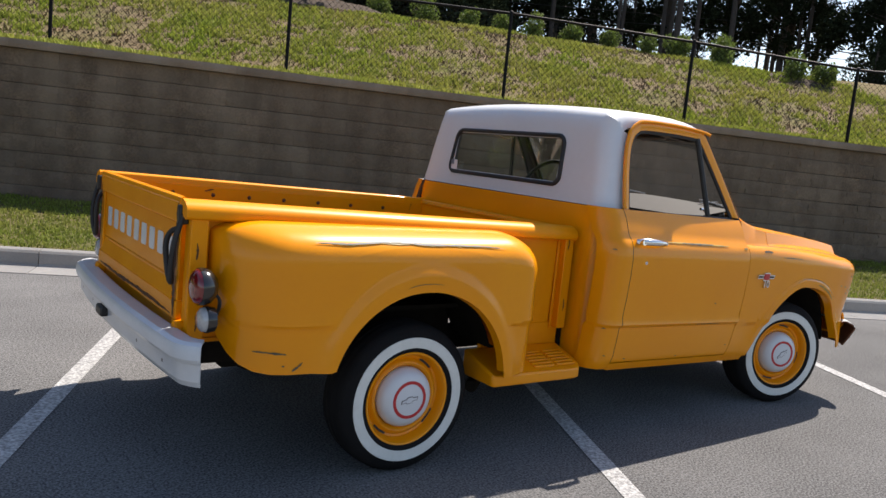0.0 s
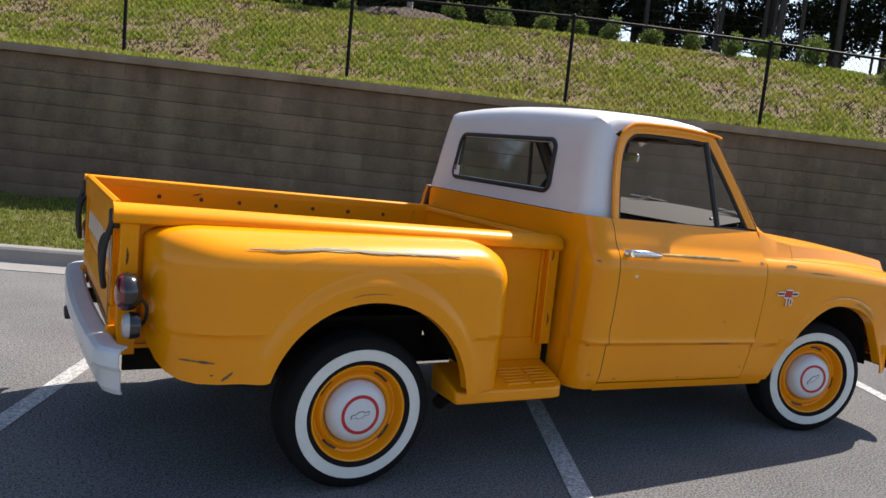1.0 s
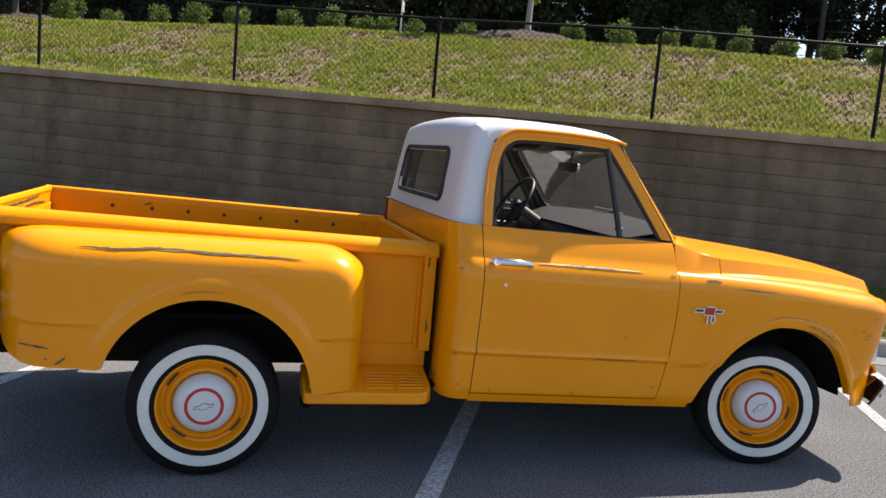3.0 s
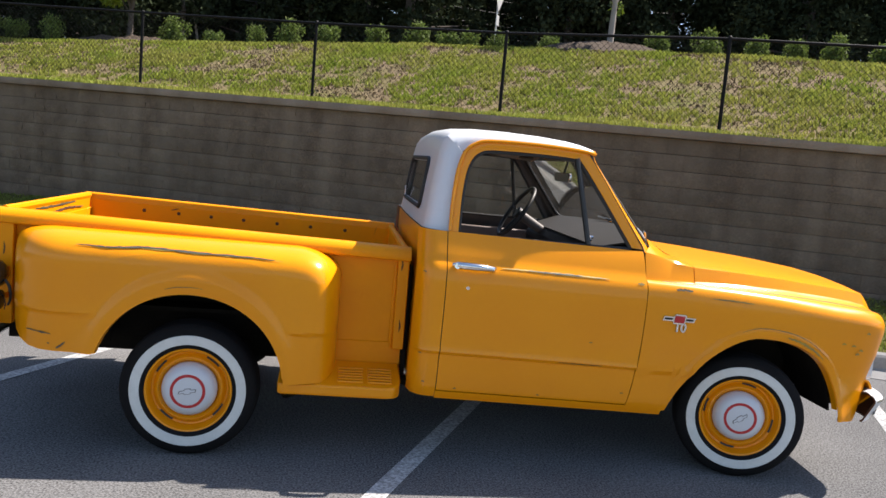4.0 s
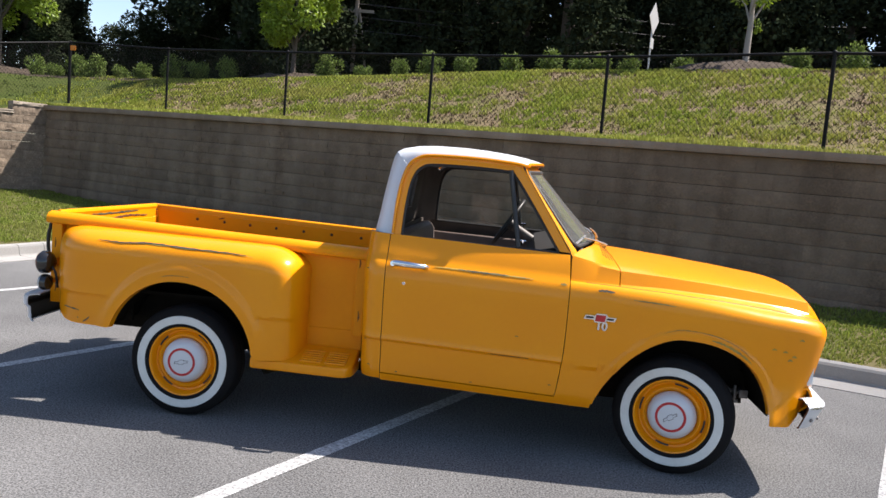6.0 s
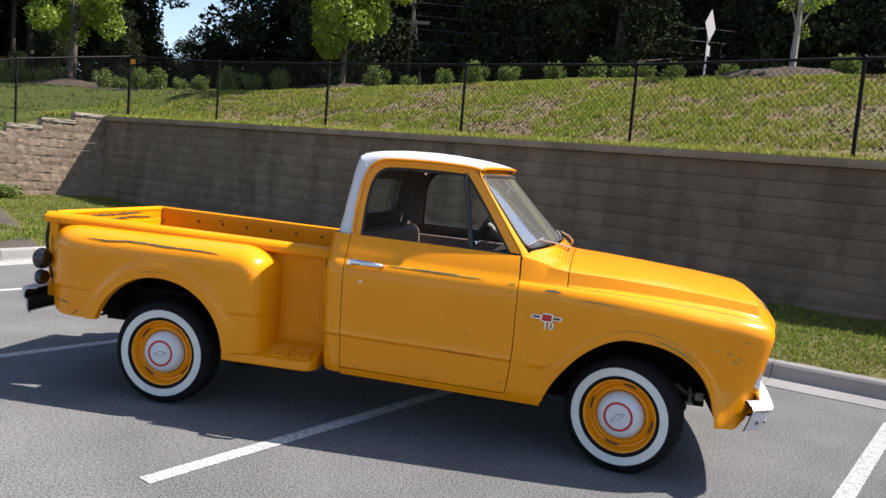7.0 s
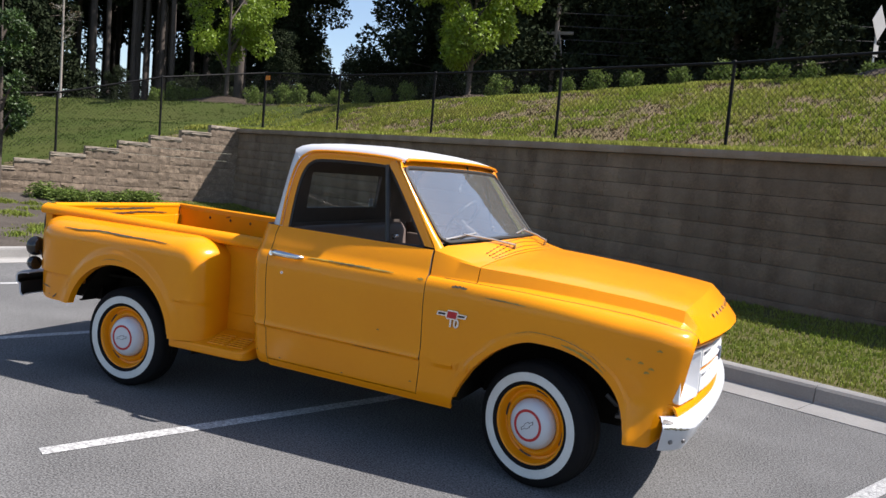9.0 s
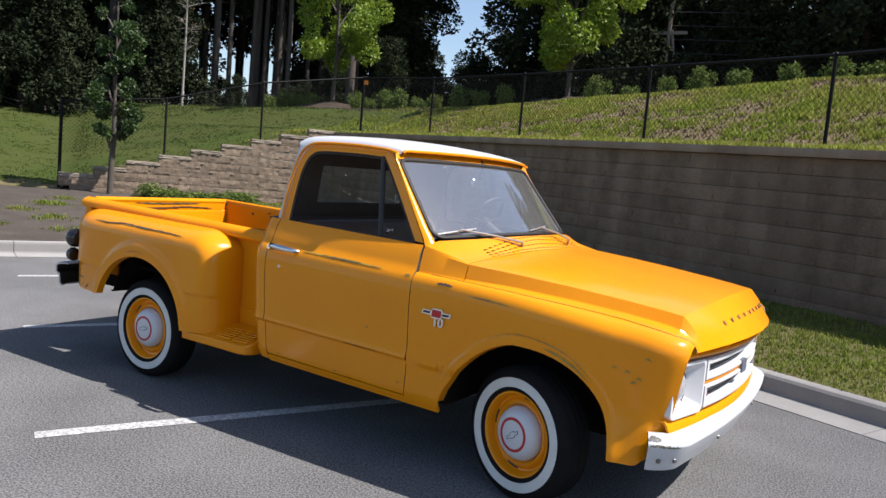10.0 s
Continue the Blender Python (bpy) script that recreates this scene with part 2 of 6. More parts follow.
def tube(path, radius, n=8, closed=False):
    """A round bar along a path; radius: a number or one for each point."""
    pts = [Vector(p) for p in path]
    rs = radius if isinstance(radius, (list, tuple)) else [radius] * len(pts)
    v, f, up = [], [], Vector((0, 0, 1))
    last = None
    for i, p in enumerate(pts):
        a = pts[(i + 1) % len(pts)] if closed or i + 1 < len(pts) else p
        b = pts[i - 1] if closed or i else p
        d = (a - b).normalized()
        if last is None:
            side = d.cross(up if abs(d.z) < 0.9 else Vector((1, 0, 0))).normalized()
        else:
            side = (last - d * last.dot(d)).normalized()
        last = side
        w = d.cross(side)
        for j in range(n):
            q = p + rs[i] * (math.cos(2 * math.pi * j / n) * side + math.sin(2 * math.pi * j / n) * w)
            v.append(tuple(q))
    m = len(pts)
    for i in range(m if closed else m - 1):
        for j in range(n):
            f.append((i * n + j, i * n + (j + 1) % n, (i + 1) % m * n + (j + 1) % n, (i + 1) % m * n + j))
    if not closed:
        f += [tuple(reversed(range(n))), tuple((m - 1) * n + j for j in range(n))]
    return v, f


def lathe(profile, n=40):
    """A body of revolution about the y axis from (radius, y) pairs."""
    v = [(r * math.cos(2 * math.pi * j / n), y, r * math.sin(2 * math.pi * j / n)) for r, y in profile for j in range(n)]
    f = [(i * n + j, (i + 1) * n + j, (i + 1) * n + (j + 1) % n, i * n + (j + 1) % n) for i in range(len(profile) - 1) for j in range(n)]
    return v, f


def prism(outline, place, depth):
    """A flat outline of (a, b) pairs, laid by place(a, b, d) for d = 0 and d = depth."""
    k = len(outline)
    v = [place(a, b, 0) for a, b in outline] + [place(a, b, depth) for a, b in outline]
    return v, [tuple(range(k)), tuple(reversed(range(k, 2 * k)))] + [(i, i + k, (i + 1) % k + k, (i + 1) % k) for i in range(k)]


def lerp(table, x):
    xs, ys = zip(*table)
    return float(np.interp(x, xs, ys))


def spans(a, b, n):
    return [a + (b - a) * i / n for i in range(n + 1)]


def smooth_curve(table, n):
    """Points on a smooth curve through the table's points (Catmull-Rom)."""
    p = [Vector(q) for q in table]
    p = [2 * p[0] - p[1], *p, 2 * p[-1] - p[-2]]
    out = []
    for i in range(1, len(p) - 2):
        for k in range(n):
            t = k / n
            a, b, c, d = p[i - 1], p[i], p[i + 1], p[i + 2]
            out.append(0.5 * (2 * b + (c - a) * t + (2 * a - 5 * b + 4 * c - d) * t * t + (3 * b - a - 3 * c + d) * t ** 3))
    return out + [p[-2]]


def mesh_of(name, s, mat, smooth=35):
    me = bpy.data.meshes.new(name)
    me.from_pydata([tuple(p) for p in s[0]], [], [tuple(f) for f in s[1]])
    if mat:
        me.materials.append(mat)
    if smooth:
        me.polygons.foreach_set("use_smooth", [True] * len(me.polygons))
        me.set_sharp_from_angle(angle=radians(smooth))
    me.update()
    return me


def thicken(me, thick, inner):
    """Gives an open sheet a thickness, away from its face normals, with closed edges."""
    b = bmesh.new()
    b.from_mesh(me)
    b.normal_update()
    first = list(b.faces)
    twin = {q: b.verts.new(q.co - q.normal * thick) for q in list(b.verts)}
    rim = [(e, e.link_faces[0]) for e in b.edges if len(e.link_faces) == 1]
    for face in first:
        loop = [twin[q] for q in face.verts]
        f = b.faces.new(list(reversed(loop)) if thick > 0 else loop)
        f.material_index = 1 if inner else 0
    for e, face in rim:
        loop = next(l for l in face.loops if l.edge == e)
        a, c = loop.vert, loop.link_loop_next.vert
        b.faces.new((c, a, twin[a], twin[c]) if thick > 0 else (a, c, twin[c], twin[a])).material_index = 1 if inner else 0
    if thick < 0:
        bmesh.ops.reverse_faces(b, faces=first)
    b.to_mesh(me)
    b.free()
    if inner:
        me.materials.append(inner)


def part(name, s, mat, parent=None, label="", smooth=35, thick=0.0, bevel=0.0, fix=True, inner=None):
    """One mesh object, under a thing or a part. s: vertices and faces, or a mesh."""
    if isinstance(s, bpy.types.Mesh):
        me = s
    else:
        me = mesh_of(name, s, mat, 0)
        if fix:
            b = bmesh.new()
            b.from_mesh(me)
            bmesh.ops.remove_doubles(b, verts=b.verts, dist=1e-5)
            if not thick:
                bmesh.ops.recalc_face_normals(b, faces=b.faces)
            b.to_mesh(me)
            b.free()
        if thick:
            thicken(me, thick, inner)
        if smooth:
            me.polygons.foreach_set("use_smooth", [True] * len(me.polygons))
            me.set_sharp_from_angle(angle=radians(smooth))
    ob = new(name, me)
    ob.parent = parent
    if bevel:
        k = ob.modifiers.new("edges", "BEVEL")
        k.width, k.segments, k.limit_method = bevel, 2, "ANGLE"
        k.harden_normals = False
    if label:
        ob["label"] = label
    return ob


def thing(name, label, category, group="", kind="", at=(0, 0, 0)):
    ob = new(name)
    ob.location = at
    ob.empty_display_size = 0.2
    return tagged(ob, label, category, group, kind)

# ---- the setting: car park, kerb, verge, bank ----
def wall_y(x):
    return 0.0021 * x * x - 0.4648 * x + 7.361


def wall_top(x):
    return 2.3065 - 0.0113 * min(max(x, -10), 10)


CORNER = Vector((-9.2, 11.85))
STEP_DIR = Vector((-0.55, -0.835)).normalized()
BACK = Vector((STEP_DIR.y, -STEP_DIR.x))
STEP_RUN, STEP_RISE = 0.735, 0.20
WALL_PATH = [Vector((x, wall_y(x))) for x in spans(-9.75, 16.0, 70)]
CREST = [(-22, 3.4), (-10, 3.68), (-4, 3.80), (0, 4.06), (4, 4.20), (8, 4.28), (12, 4.20), (20, 4.0)]


def bank(x, y):
    """The height of the ground behind the walls."""
    p = Vector((x, y))
    xx = min(max(x, -10), 15)
    d1 = (y - wall_y(xx) + (0.8 * max(x - 15, 0))) / math.hypot(1, 0.0042 * xx - 0.4648)
    q = p - CORNER
    s, d2 = q.dot(STEP_DIR), q.dot(BACK)
    crest = lerp(CREST, x)
    h1 = wall_top(x) - 0.03 + 0.10 * max(d1 - 0.2, 0) + 0.31 * max(d1 - 1.6, 0)
    h1 = h1 if h1 < crest - 0.3 else crest - 0.3 + 0.6 * (1 - math.exp(-(h1 - crest + 0.3) / 0.6)) * 0.75
    h2 = max(2.36 - STEP_RISE / STEP_RUN * max(s, 0) - 0.3 * max(s - 6.1, 0), 0.41) + 0.13 * max(d2 - 0.2, 0)
    h2 = h2 if s < 8 else h2 + 0.02 * (s - 8)
    h2 += 0.35 * max(-s, 0)
    h = min(h1, h2) if d2 < 40 else h1
    return h + 0.05 * noise.noise((x * 0.35, y * 0.35, 0)) * min(1, max(d1, 0))


asphalt = part("road", sheet(lambda u, v: (u, v, 0.0), spans(-90, 90, 30), spans(-90, 90, 30)), ASPHALT, smooth=0)
tagged(asphalt, "grey worn asphalt of the car park", "car park", kind="structure")

# kerb line: along the row of bays, round the corner, towards the lower left
KERB = [(-9.8, -7.0, 0), (-8.1, -3.0, 0), (-6.65, 0.0, 0), (-5.95, 1.5, 0), (-5.45, 2.75, 0), (-5.10, 3.7, 0), (-4.82, 4.6, 0), (-4.60, 5.35, 0), (-4.2, 5.75, 0), (-3.5, 5.55, 0),
        (-2.2, 5.0, 0), (-0.7, 4.38, 0), (1.5, 3.46, 0), (3.5, 2.62, 0), (5.4, 1.82, 0), (7.4, 0.95, 0), (10.0, -0.15, 0), (15.0, -2.3, 0), (24.0, -6.2, 0)]
KERB_PATH = smooth_curve(KERB, 6)


def kerb_frame(i):
    a, b = KERB_PATH[max(i - 1, 0)], KERB_PATH[min(i + 1, len(KERB_PATH) - 1)]
    d = (b - a).normalized()
    return KERB_PATH[i], Vector((-d.y, d.x, 0))


def kerb_run(i0, i1, profile, gap=0.004):
    v = []
    for i in range(i0, i1 + 1):
        p, n = kerb_frame(i)
        d = Vector((n.y, -n.x, 0))
        p = p + d * (gap if i == i0 else -gap if i == i1 else 0)
        v += [tuple(p + n * a + Vector((0, 0, z))) for a, z in profile]
    k = len(profile)
    f = [(i * k + j, (i + 1) * k + j, (i + 1) * k + j + 1, i * k + j + 1) for i in range(i1 - i0) for j in range(k - 1)]
    return v, f + [tuple(range(k)), tuple(reversed(range((i1 - i0) * k, (i1 - i0 + 1) * k)))]


kerb = thing("kerb", "pale concrete kerb with gutter beside the grass", "kerb", kind="structure")
PROFILE = [(-0.36, -0.05), (-0.36, 0.006), (-0.02, 0.012), (0.0, 0.03), (0.015, 0.13), (0.035, 0.152), (0.06, 0.157), (0.16, 0.157), (0.16, -0.05)]
for i in range(0, len(KERB_PATH) - 1, 3):
    part("kerb_stone", kerb_run(i, min(i + 3, len(KERB_PATH) - 1), PROFILE), CONCRETE, kerb, smooth=30)

# verge between the kerb and the walls
OUTER = [Vector((-30, -9, 0.35)), Vector((-22, -2, 0.35)), Vector((-17.0, 2.2, 0.36))]
OUTER += [Vector((*(CORNER + STEP_DIR * s + BACK * 0.1), 0.44)) for s in (8.0, 6.0, 4.0, 2.0, 0.0)]
OUTER += [Vector((x, wall_y(x) + 0.1, 0.36)) for x in (-7.0, -4.4, -1.8, 0.6, 2.8, 5.0, 7.2, 10, 14)] + [Vector((30, -8, 0.3))]
INNER = []
for i in [*range(17), 18]:
    a, b = Vector(KERB[max(i - 1, 0)]), Vector(KERB[min(i + 1, 18)])
    d = (b - a).normalized()
    INNER.append(Vector(KERB[i]) + Vector((-d.y, d.x, 0)) * 0.14 + Vector((0, 0, 0.15)))


def verge(u, v):
    i = min(int(u), len(INNER) - 2)
    a, b = INNER[i].lerp(INNER[i + 1], u - i), OUTER[i].lerp(OUTER[i + 1], u - i)
    p = a.lerp(b, v)
    p.z += 0.03 * noise.noise((p.x * 1.3, p.y * 1.3, 3)) * min(1, 6 * v)
    return p


bed = part("mulch_bed", sheet(verge, spans(0, 5.7, 40), spans(0, 1, 14)), LITMULCH, smooth=60)
tagged(bed, "brown bark mulch bed with scattered weeds behind the kerb", "mulch bed", kind="structure")
lawn = part("grass_verge", sheet(verge, spans(5.7, 17, 80), spans(0, 1, 12)), VERGESOIL, smooth=60)
tagged(lawn, "mown green grass strip between kerb and block wall", "grass", kind="structure")

# bank behind the walls, to the woods and the horizon
FOOT = [(Vector((-30, -9)), Vector((-130, -20))), (Vector((-22, -2)), Vector((-130, 20))), (Vector((-17.0, 2.2)), Vector((-120, 50)))]
FOOT += [(CORNER + STEP_DIR * s + BACK * 0.16, Vector((-110 + 9 * k, 60 + 9 * k))) for k, s in enumerate((7.6, 5.7, 3.8, 1.8, 0.0))]
FOOT += [(Vector((x, wall_y(x) + 0.22)), Vector((-60 + 19 * k, 125 - 3 * k))) for k, x in enumerate((-8.6, -6.6, -4.6, -2.6, -0.6, 1.4, 3.4, 5.4, 7.4, 9.4, 11.4, 13, 15))]
FOOT += [(Vector((30, -8)), Vector((200, 40)))]
REACH = [0, 0.003, 0.006, 0.01, 0.014, 0.019, 0.024, 0.03, 0.036, 0.043, 0.05, 0.058, 0.067, 0.078, 0.09, 0.11, 0.14, 0.2, 0.3, 0.5, 1.0]


def bank_at(u, v):
    i = min(int(u), len(FOOT) - 2)
    a, b = FOOT[i][0].lerp(FOOT[i + 1][0], u - i), FOOT[i][1].lerp(FOOT[i + 1][1], u - i)
    p = a.lerp(b, v)
    return (p.x, p.y, bank(p.x, p.y))


hill = part("ground", sheet(bank_at, spans(0, len(FOOT) - 1, 120), REACH), LAWN, smooth=80)
hill.data.materials.append(LUSHSOIL)
for face in hill.data.polygons:
    c = face.center
    if c.x < -7.6 + 3.0 * noise.noise((c.x * 0.5, c.y * 0.5, 5)):
        q = Vector((c.x, c.y)) - CORNER
        face.material_index = 0 if 0.3 < q.dot(STEP_DIR) < 9.5 and q.dot(BACK) < 0.9 + 0.5 * noise.noise((c.x, c.y, 8)) else 1
tagged(hill, "sloping grassy bank with dry patches above the wall", "grass bank", kind="structure")


def tufts(count, place, height, width, mat, name, label, category, lean=0.5, blades=3, parent=None):
    """Grass: many small bent blades over an area, as one mesh."""
    rng = np.random.default_rng(len(name) * 7 + count)
    v, f = [], []
    for _ in range(count):
        got = place(rng)
        if got is None:
            continue
        x, y, z, k = got
        for b in range(blades):
            a = rng.uniform(0, 2 * math.pi)
            h, w = height * k * rng.uniform(0.6, 1.3), width * rng.uniform(0.7, 1.4)
            dx, dy = math.cos(a), math.sin(a)
            ox, oy = rng.normal(0, 0.03, 2)
            o, t = len(v), lean * h * rng.uniform(0.3, 1.2)
            v += [(x + ox - dy * w, y + oy + dx * w, z - 0.02), (x + ox + dy * w, y + oy - dx * w, z - 0.02),
                  (x + ox + dx * t * 0.4 + dy * w * 0.7, y + oy + dy * t * 0.4 - dx * w * 0.7, z + h * 0.6), (x + ox + dx * t * 0.4 - dy * w * 0.7, y + oy + dy * t * 0.4 + dx * w * 0.7, z + h * 0.6),
                  (x + ox + dx * t, y + oy + dy * t, z + h)]
            f += [(o, o + 1, o + 2, o + 3), (o + 3, o + 2, o + 4)]
    ob = part(name, (v, f), mat, parent, smooth=0, fix=False)
    return tagged(ob, label, category, kind="stuff")


def on_bank(reach, dry=False, x0=-9.2, x1=16.0):
    def place(rng):
        x = rng.uniform(x0, x1)
        if x > -9.2:
            if x1 < 0 and rng.uniform() > (x1 - x) / (x1 + 9.2):
                return None
            y = wall_y(x) + 0.3 + rng.uniform(0, 1) ** 1.15 * reach
        else:
            y = CORNER.y + rng.uniform(-11, 9)
            if (Vector((x, y)) - CORNER).dot(BACK) < rng.uniform(0.3, 1.4):
                return None
        patch = 0.75 * noise.noise((x * 0.55, y * 0.9, 7)) + 0.6 * noise.noise((x * 2.2, y * 3.0, 5)) + 0.35 * noise.noise((x * 6.0, y * 7.0, 2))
        if x > -9.2 and y - wall_y(x) < 0.62:
            patch = -0.4
        if dry:
            return (x, y, bank(x, y), 1.0) if patch > 0.02 and rng.uniform() < 0.15 + patch * 2.2 else None
        if patch > 0.04 and rng.uniform() < 0.55 + 1.6 * patch:
            return None
        return x, y, bank(x, y), min(1.35, 0.95 - 0.7 * patch)
    return place


def on_verge(u0, u1):
    def place(rng):
        u, t = rng.uniform(u0, u1), rng.uniform(0.02, 0.97)
        p = verge(u, t)
        return p.x, p.y, p.z, 0.7
    return place


tufts(34000, on_bank(8.6, False, -28.0, -4.5), 0.035, 0.010, LUSH, "lawn_grass", "short dark green lawn beyond the stepped wall", "grass", blades=3)
tufts(82000, on_bank(8.6, False, -11.5), 0.066, 0.011, BLADES, "bank_grass", "tufted green grass growing on the bank", "grass", blades=3)
tufts(22000, on_bank(8.6, True), 0.04, 0.012, STRAW, "dry_grass", "dry straw-coloured grass patches on the bank", "grass", lean=1.6, blades=3)
tufts(34000, on_verge(5.75, 15.5), 0.05, 0.007, VERGEBLADES, "verge_grass", "short mown grass beside the kerb", "grass", blades=3)


def weed_spot(rng):
    k = int(rng.integers(0, 60))
    p = verge(1.5 + 4.3 * (math.sin(k * 127.1 + 1) * 4375.85 % 1), 0.05 + 0.7 * (math.sin(k * 311.7 + 2) * 4375.85 % 1))
    r = 0.10 + 0.10 * ((k * 0.37) % 1)
    dx, dy = rng.normal(0, r, 2)
    return p.x + dx, p.y + dy, p.z, 1.15 * math.exp(-0.5 * (dx * dx + dy * dy) / (r * r)) + 0.4


tufts(2800, weed_spot, 0.055, 0.008, VERGEBLADES, "bed_weeds", "green weeds in the mulch bed", "weeds", lean=0.9, blades=4)

# bay markings
BAY, RUN = Vector((0.88, -0.475)).normalized(), Vector((0.432, 0.902)).normalized()
FIRST = Vector((0.60, -2.01))
for i in range(-3, 3):
    a = FIRST + BAY * 2.74 * i
    b = a + RUN * 4.85
    w = BAY * 0.052
    half = spans(0, 1, 24)
    stripe = part("bay_line", sheet(lambda u, v: (*(a.lerp(b, u) + w * v * (1 + 0.05 * noise.noise((u * 40, v, i)))), 0.004), half, (-1, 1)), LINE, smooth=0)
    tagged(stripe, "worn white painted parking bay line on asphalt", "line marking", "parking bay lines", "structure")


# ---- the pickup truck ----
truck = thing("pickup_truck", "yellow step-side pickup truck with white roof, parked on asphalt", "pickup truck")

SIDE = [(0.36, 0.913), (0.4, 0.938), (0.45, 0.956), (0.55, 0.969), (0.606, 0.975), (0.618, 0.991), (0.626, 0.996), (0.634, 0.994), (0.668, 0.988), (0.78, 1.0), (0.9, 1.008), (0.98, 1.009), (1.04, 1.002), (1.075, 0.985), (1.095, 0.965), (1.13, 0.949), (1.18, 0.931), (1.23, 0.9)]

PLAIN = [q for q in SIDE if not 0.58 < q[0] < 0.70]


def lift(x):
    return 0.03 * (x - 1.7)


def side_w(x, z):
    """Half the body's width at the cab and the front wings."""
    w = lerp(SIDE, z + lift(x))
    if x < 1.16:
        k = min((1.16 - x) / 0.105, 1)
        w -= 0.13 * (1 - math.sqrt(max(1 - k * k, 0)))
    if x > 3.2:
        w += (lerp(PLAIN, z + lift(x)) - w) * min((x - 3.2) / 0.2, 1)
        w -= lerp([(3.2, 0), (3.4, 0.004), (3.52, 0.012), (3.60, 0.026), (3.66, 0.045), (3.70, 0.067), (3.735, 0.098)], x)
        w += 0.075 * min((x - 3.2) / 0.25, 1) * max(0, 1 - max(z - 0.36, 0) / 0.24)
    return w


def both(name, s, mat, parent, label="", **k):
    """A part on the right-hand side and its mirror image on the other; returns the two."""
    return part(name, s, mat, parent, label, **k), part(name, mirrored(s), mat, parent, label, **k)


DOOR_R = 1.205


def door_front(z):
    return lerp([(0.36, 2.215), (0.5, 2.235), (0.7, 2.25), (1.1, 2.251), (1.25, 2.242)], z)


def side_panel(x0, x1, z0, z1, nx=8):
    """A piece of the body side; x0, x1: functions of z; z0, z1: heights at the middle, following the rake."""
    rows = sorted({z0, z1, *[z for z, _ in SIDE if z0 < z < z1]})

    def at(u, zz):
        x = x0(zz) + (x1(zz) - x0(zz)) * u
        z = zz - lift(x)
        return x, -side_w(x, z), z
    return sheet(at, spans(0, 1, nx), rows)


doors = []
for side in (1, -1):
    flip = (lambda s: s) if side > 0 else mirrored
    skin = flip(side_panel(lambda z: DOOR_R, door_front, 0.412, 1.228, 10))
    door = part("door", skin, YELLOW, truck, "yellow steel cab door with worn belt line", smooth=24, thick=0.02, inner=DARK)
    doors.append(door)
    part("cab_corner", flip(side_panel(lambda z: 1.055, lambda z: DOOR_R - 0.0045, 0.37, 1.228, 10)), YELLOW, truck, smooth=24, thick=0.02, inner=DARK)
    part("rocker_panel", flip(side_panel(lambda z: DOOR_R - 0.002, lambda z: 2.42, 0.36, 0.404, 10)), YELLOW, truck, smooth=24, thick=0.02)

# window frame of the door: (x, z) outlines, leaning in towards the roof
FRAME_OUT = [(1.214, 1.232), (1.220, 1.40), (1.237, 1.545), (1.268, 1.640), (1.321, 1.692), (1.40, 1.713), (1.65, 1.716), (1.88, 1.704), (1.930, 1.690), (2.09, 1.46), (2.245, 1.222)]
FRAME_IN = [(1.262, 1.236), (1.268, 1.40), (1.283, 1.53), (1.308, 1.605), (1.345, 1.645), (1.41, 1.664), (1.65, 1.667), (1.84, 1.660), (1.885, 1.645), (2.02, 1.46), (2.178, 1.225)]


def lean_y(z):
    return 0.893 - 0.19 * (z - 1.23)


def dense(line, n=4):
    return [(p.x, p.y) for p in smooth_curve([(x, z, 0) for x, z in line], n)]


def frame_strip(outer, inner, push=0.0):
    o, i = dense(outer), dense(inner)
    v, f = [], []
    for (xo, zo), (xi, zi) in zip(o, i):
        for k, (bulge, t) in enumerate(((-0.006, 0.0), (0.004, 0.08), (0.005, 0.45), (0.001, 0.62), (0.0, 0.92), (-0.018, 1.0))):
            x, z = xo + (xi - xo) * t, zo + (zi - zo) * t
            v.append((x, -(lean_y(z) + bulge + push), z))
    for a in range(len(o) - 1):
        for k in range(5):
            f.append((a * 6 + k, a * 6 + k + 1, (a + 1) * 6 + k + 1, (a + 1) * 6 + k))
    return v, f


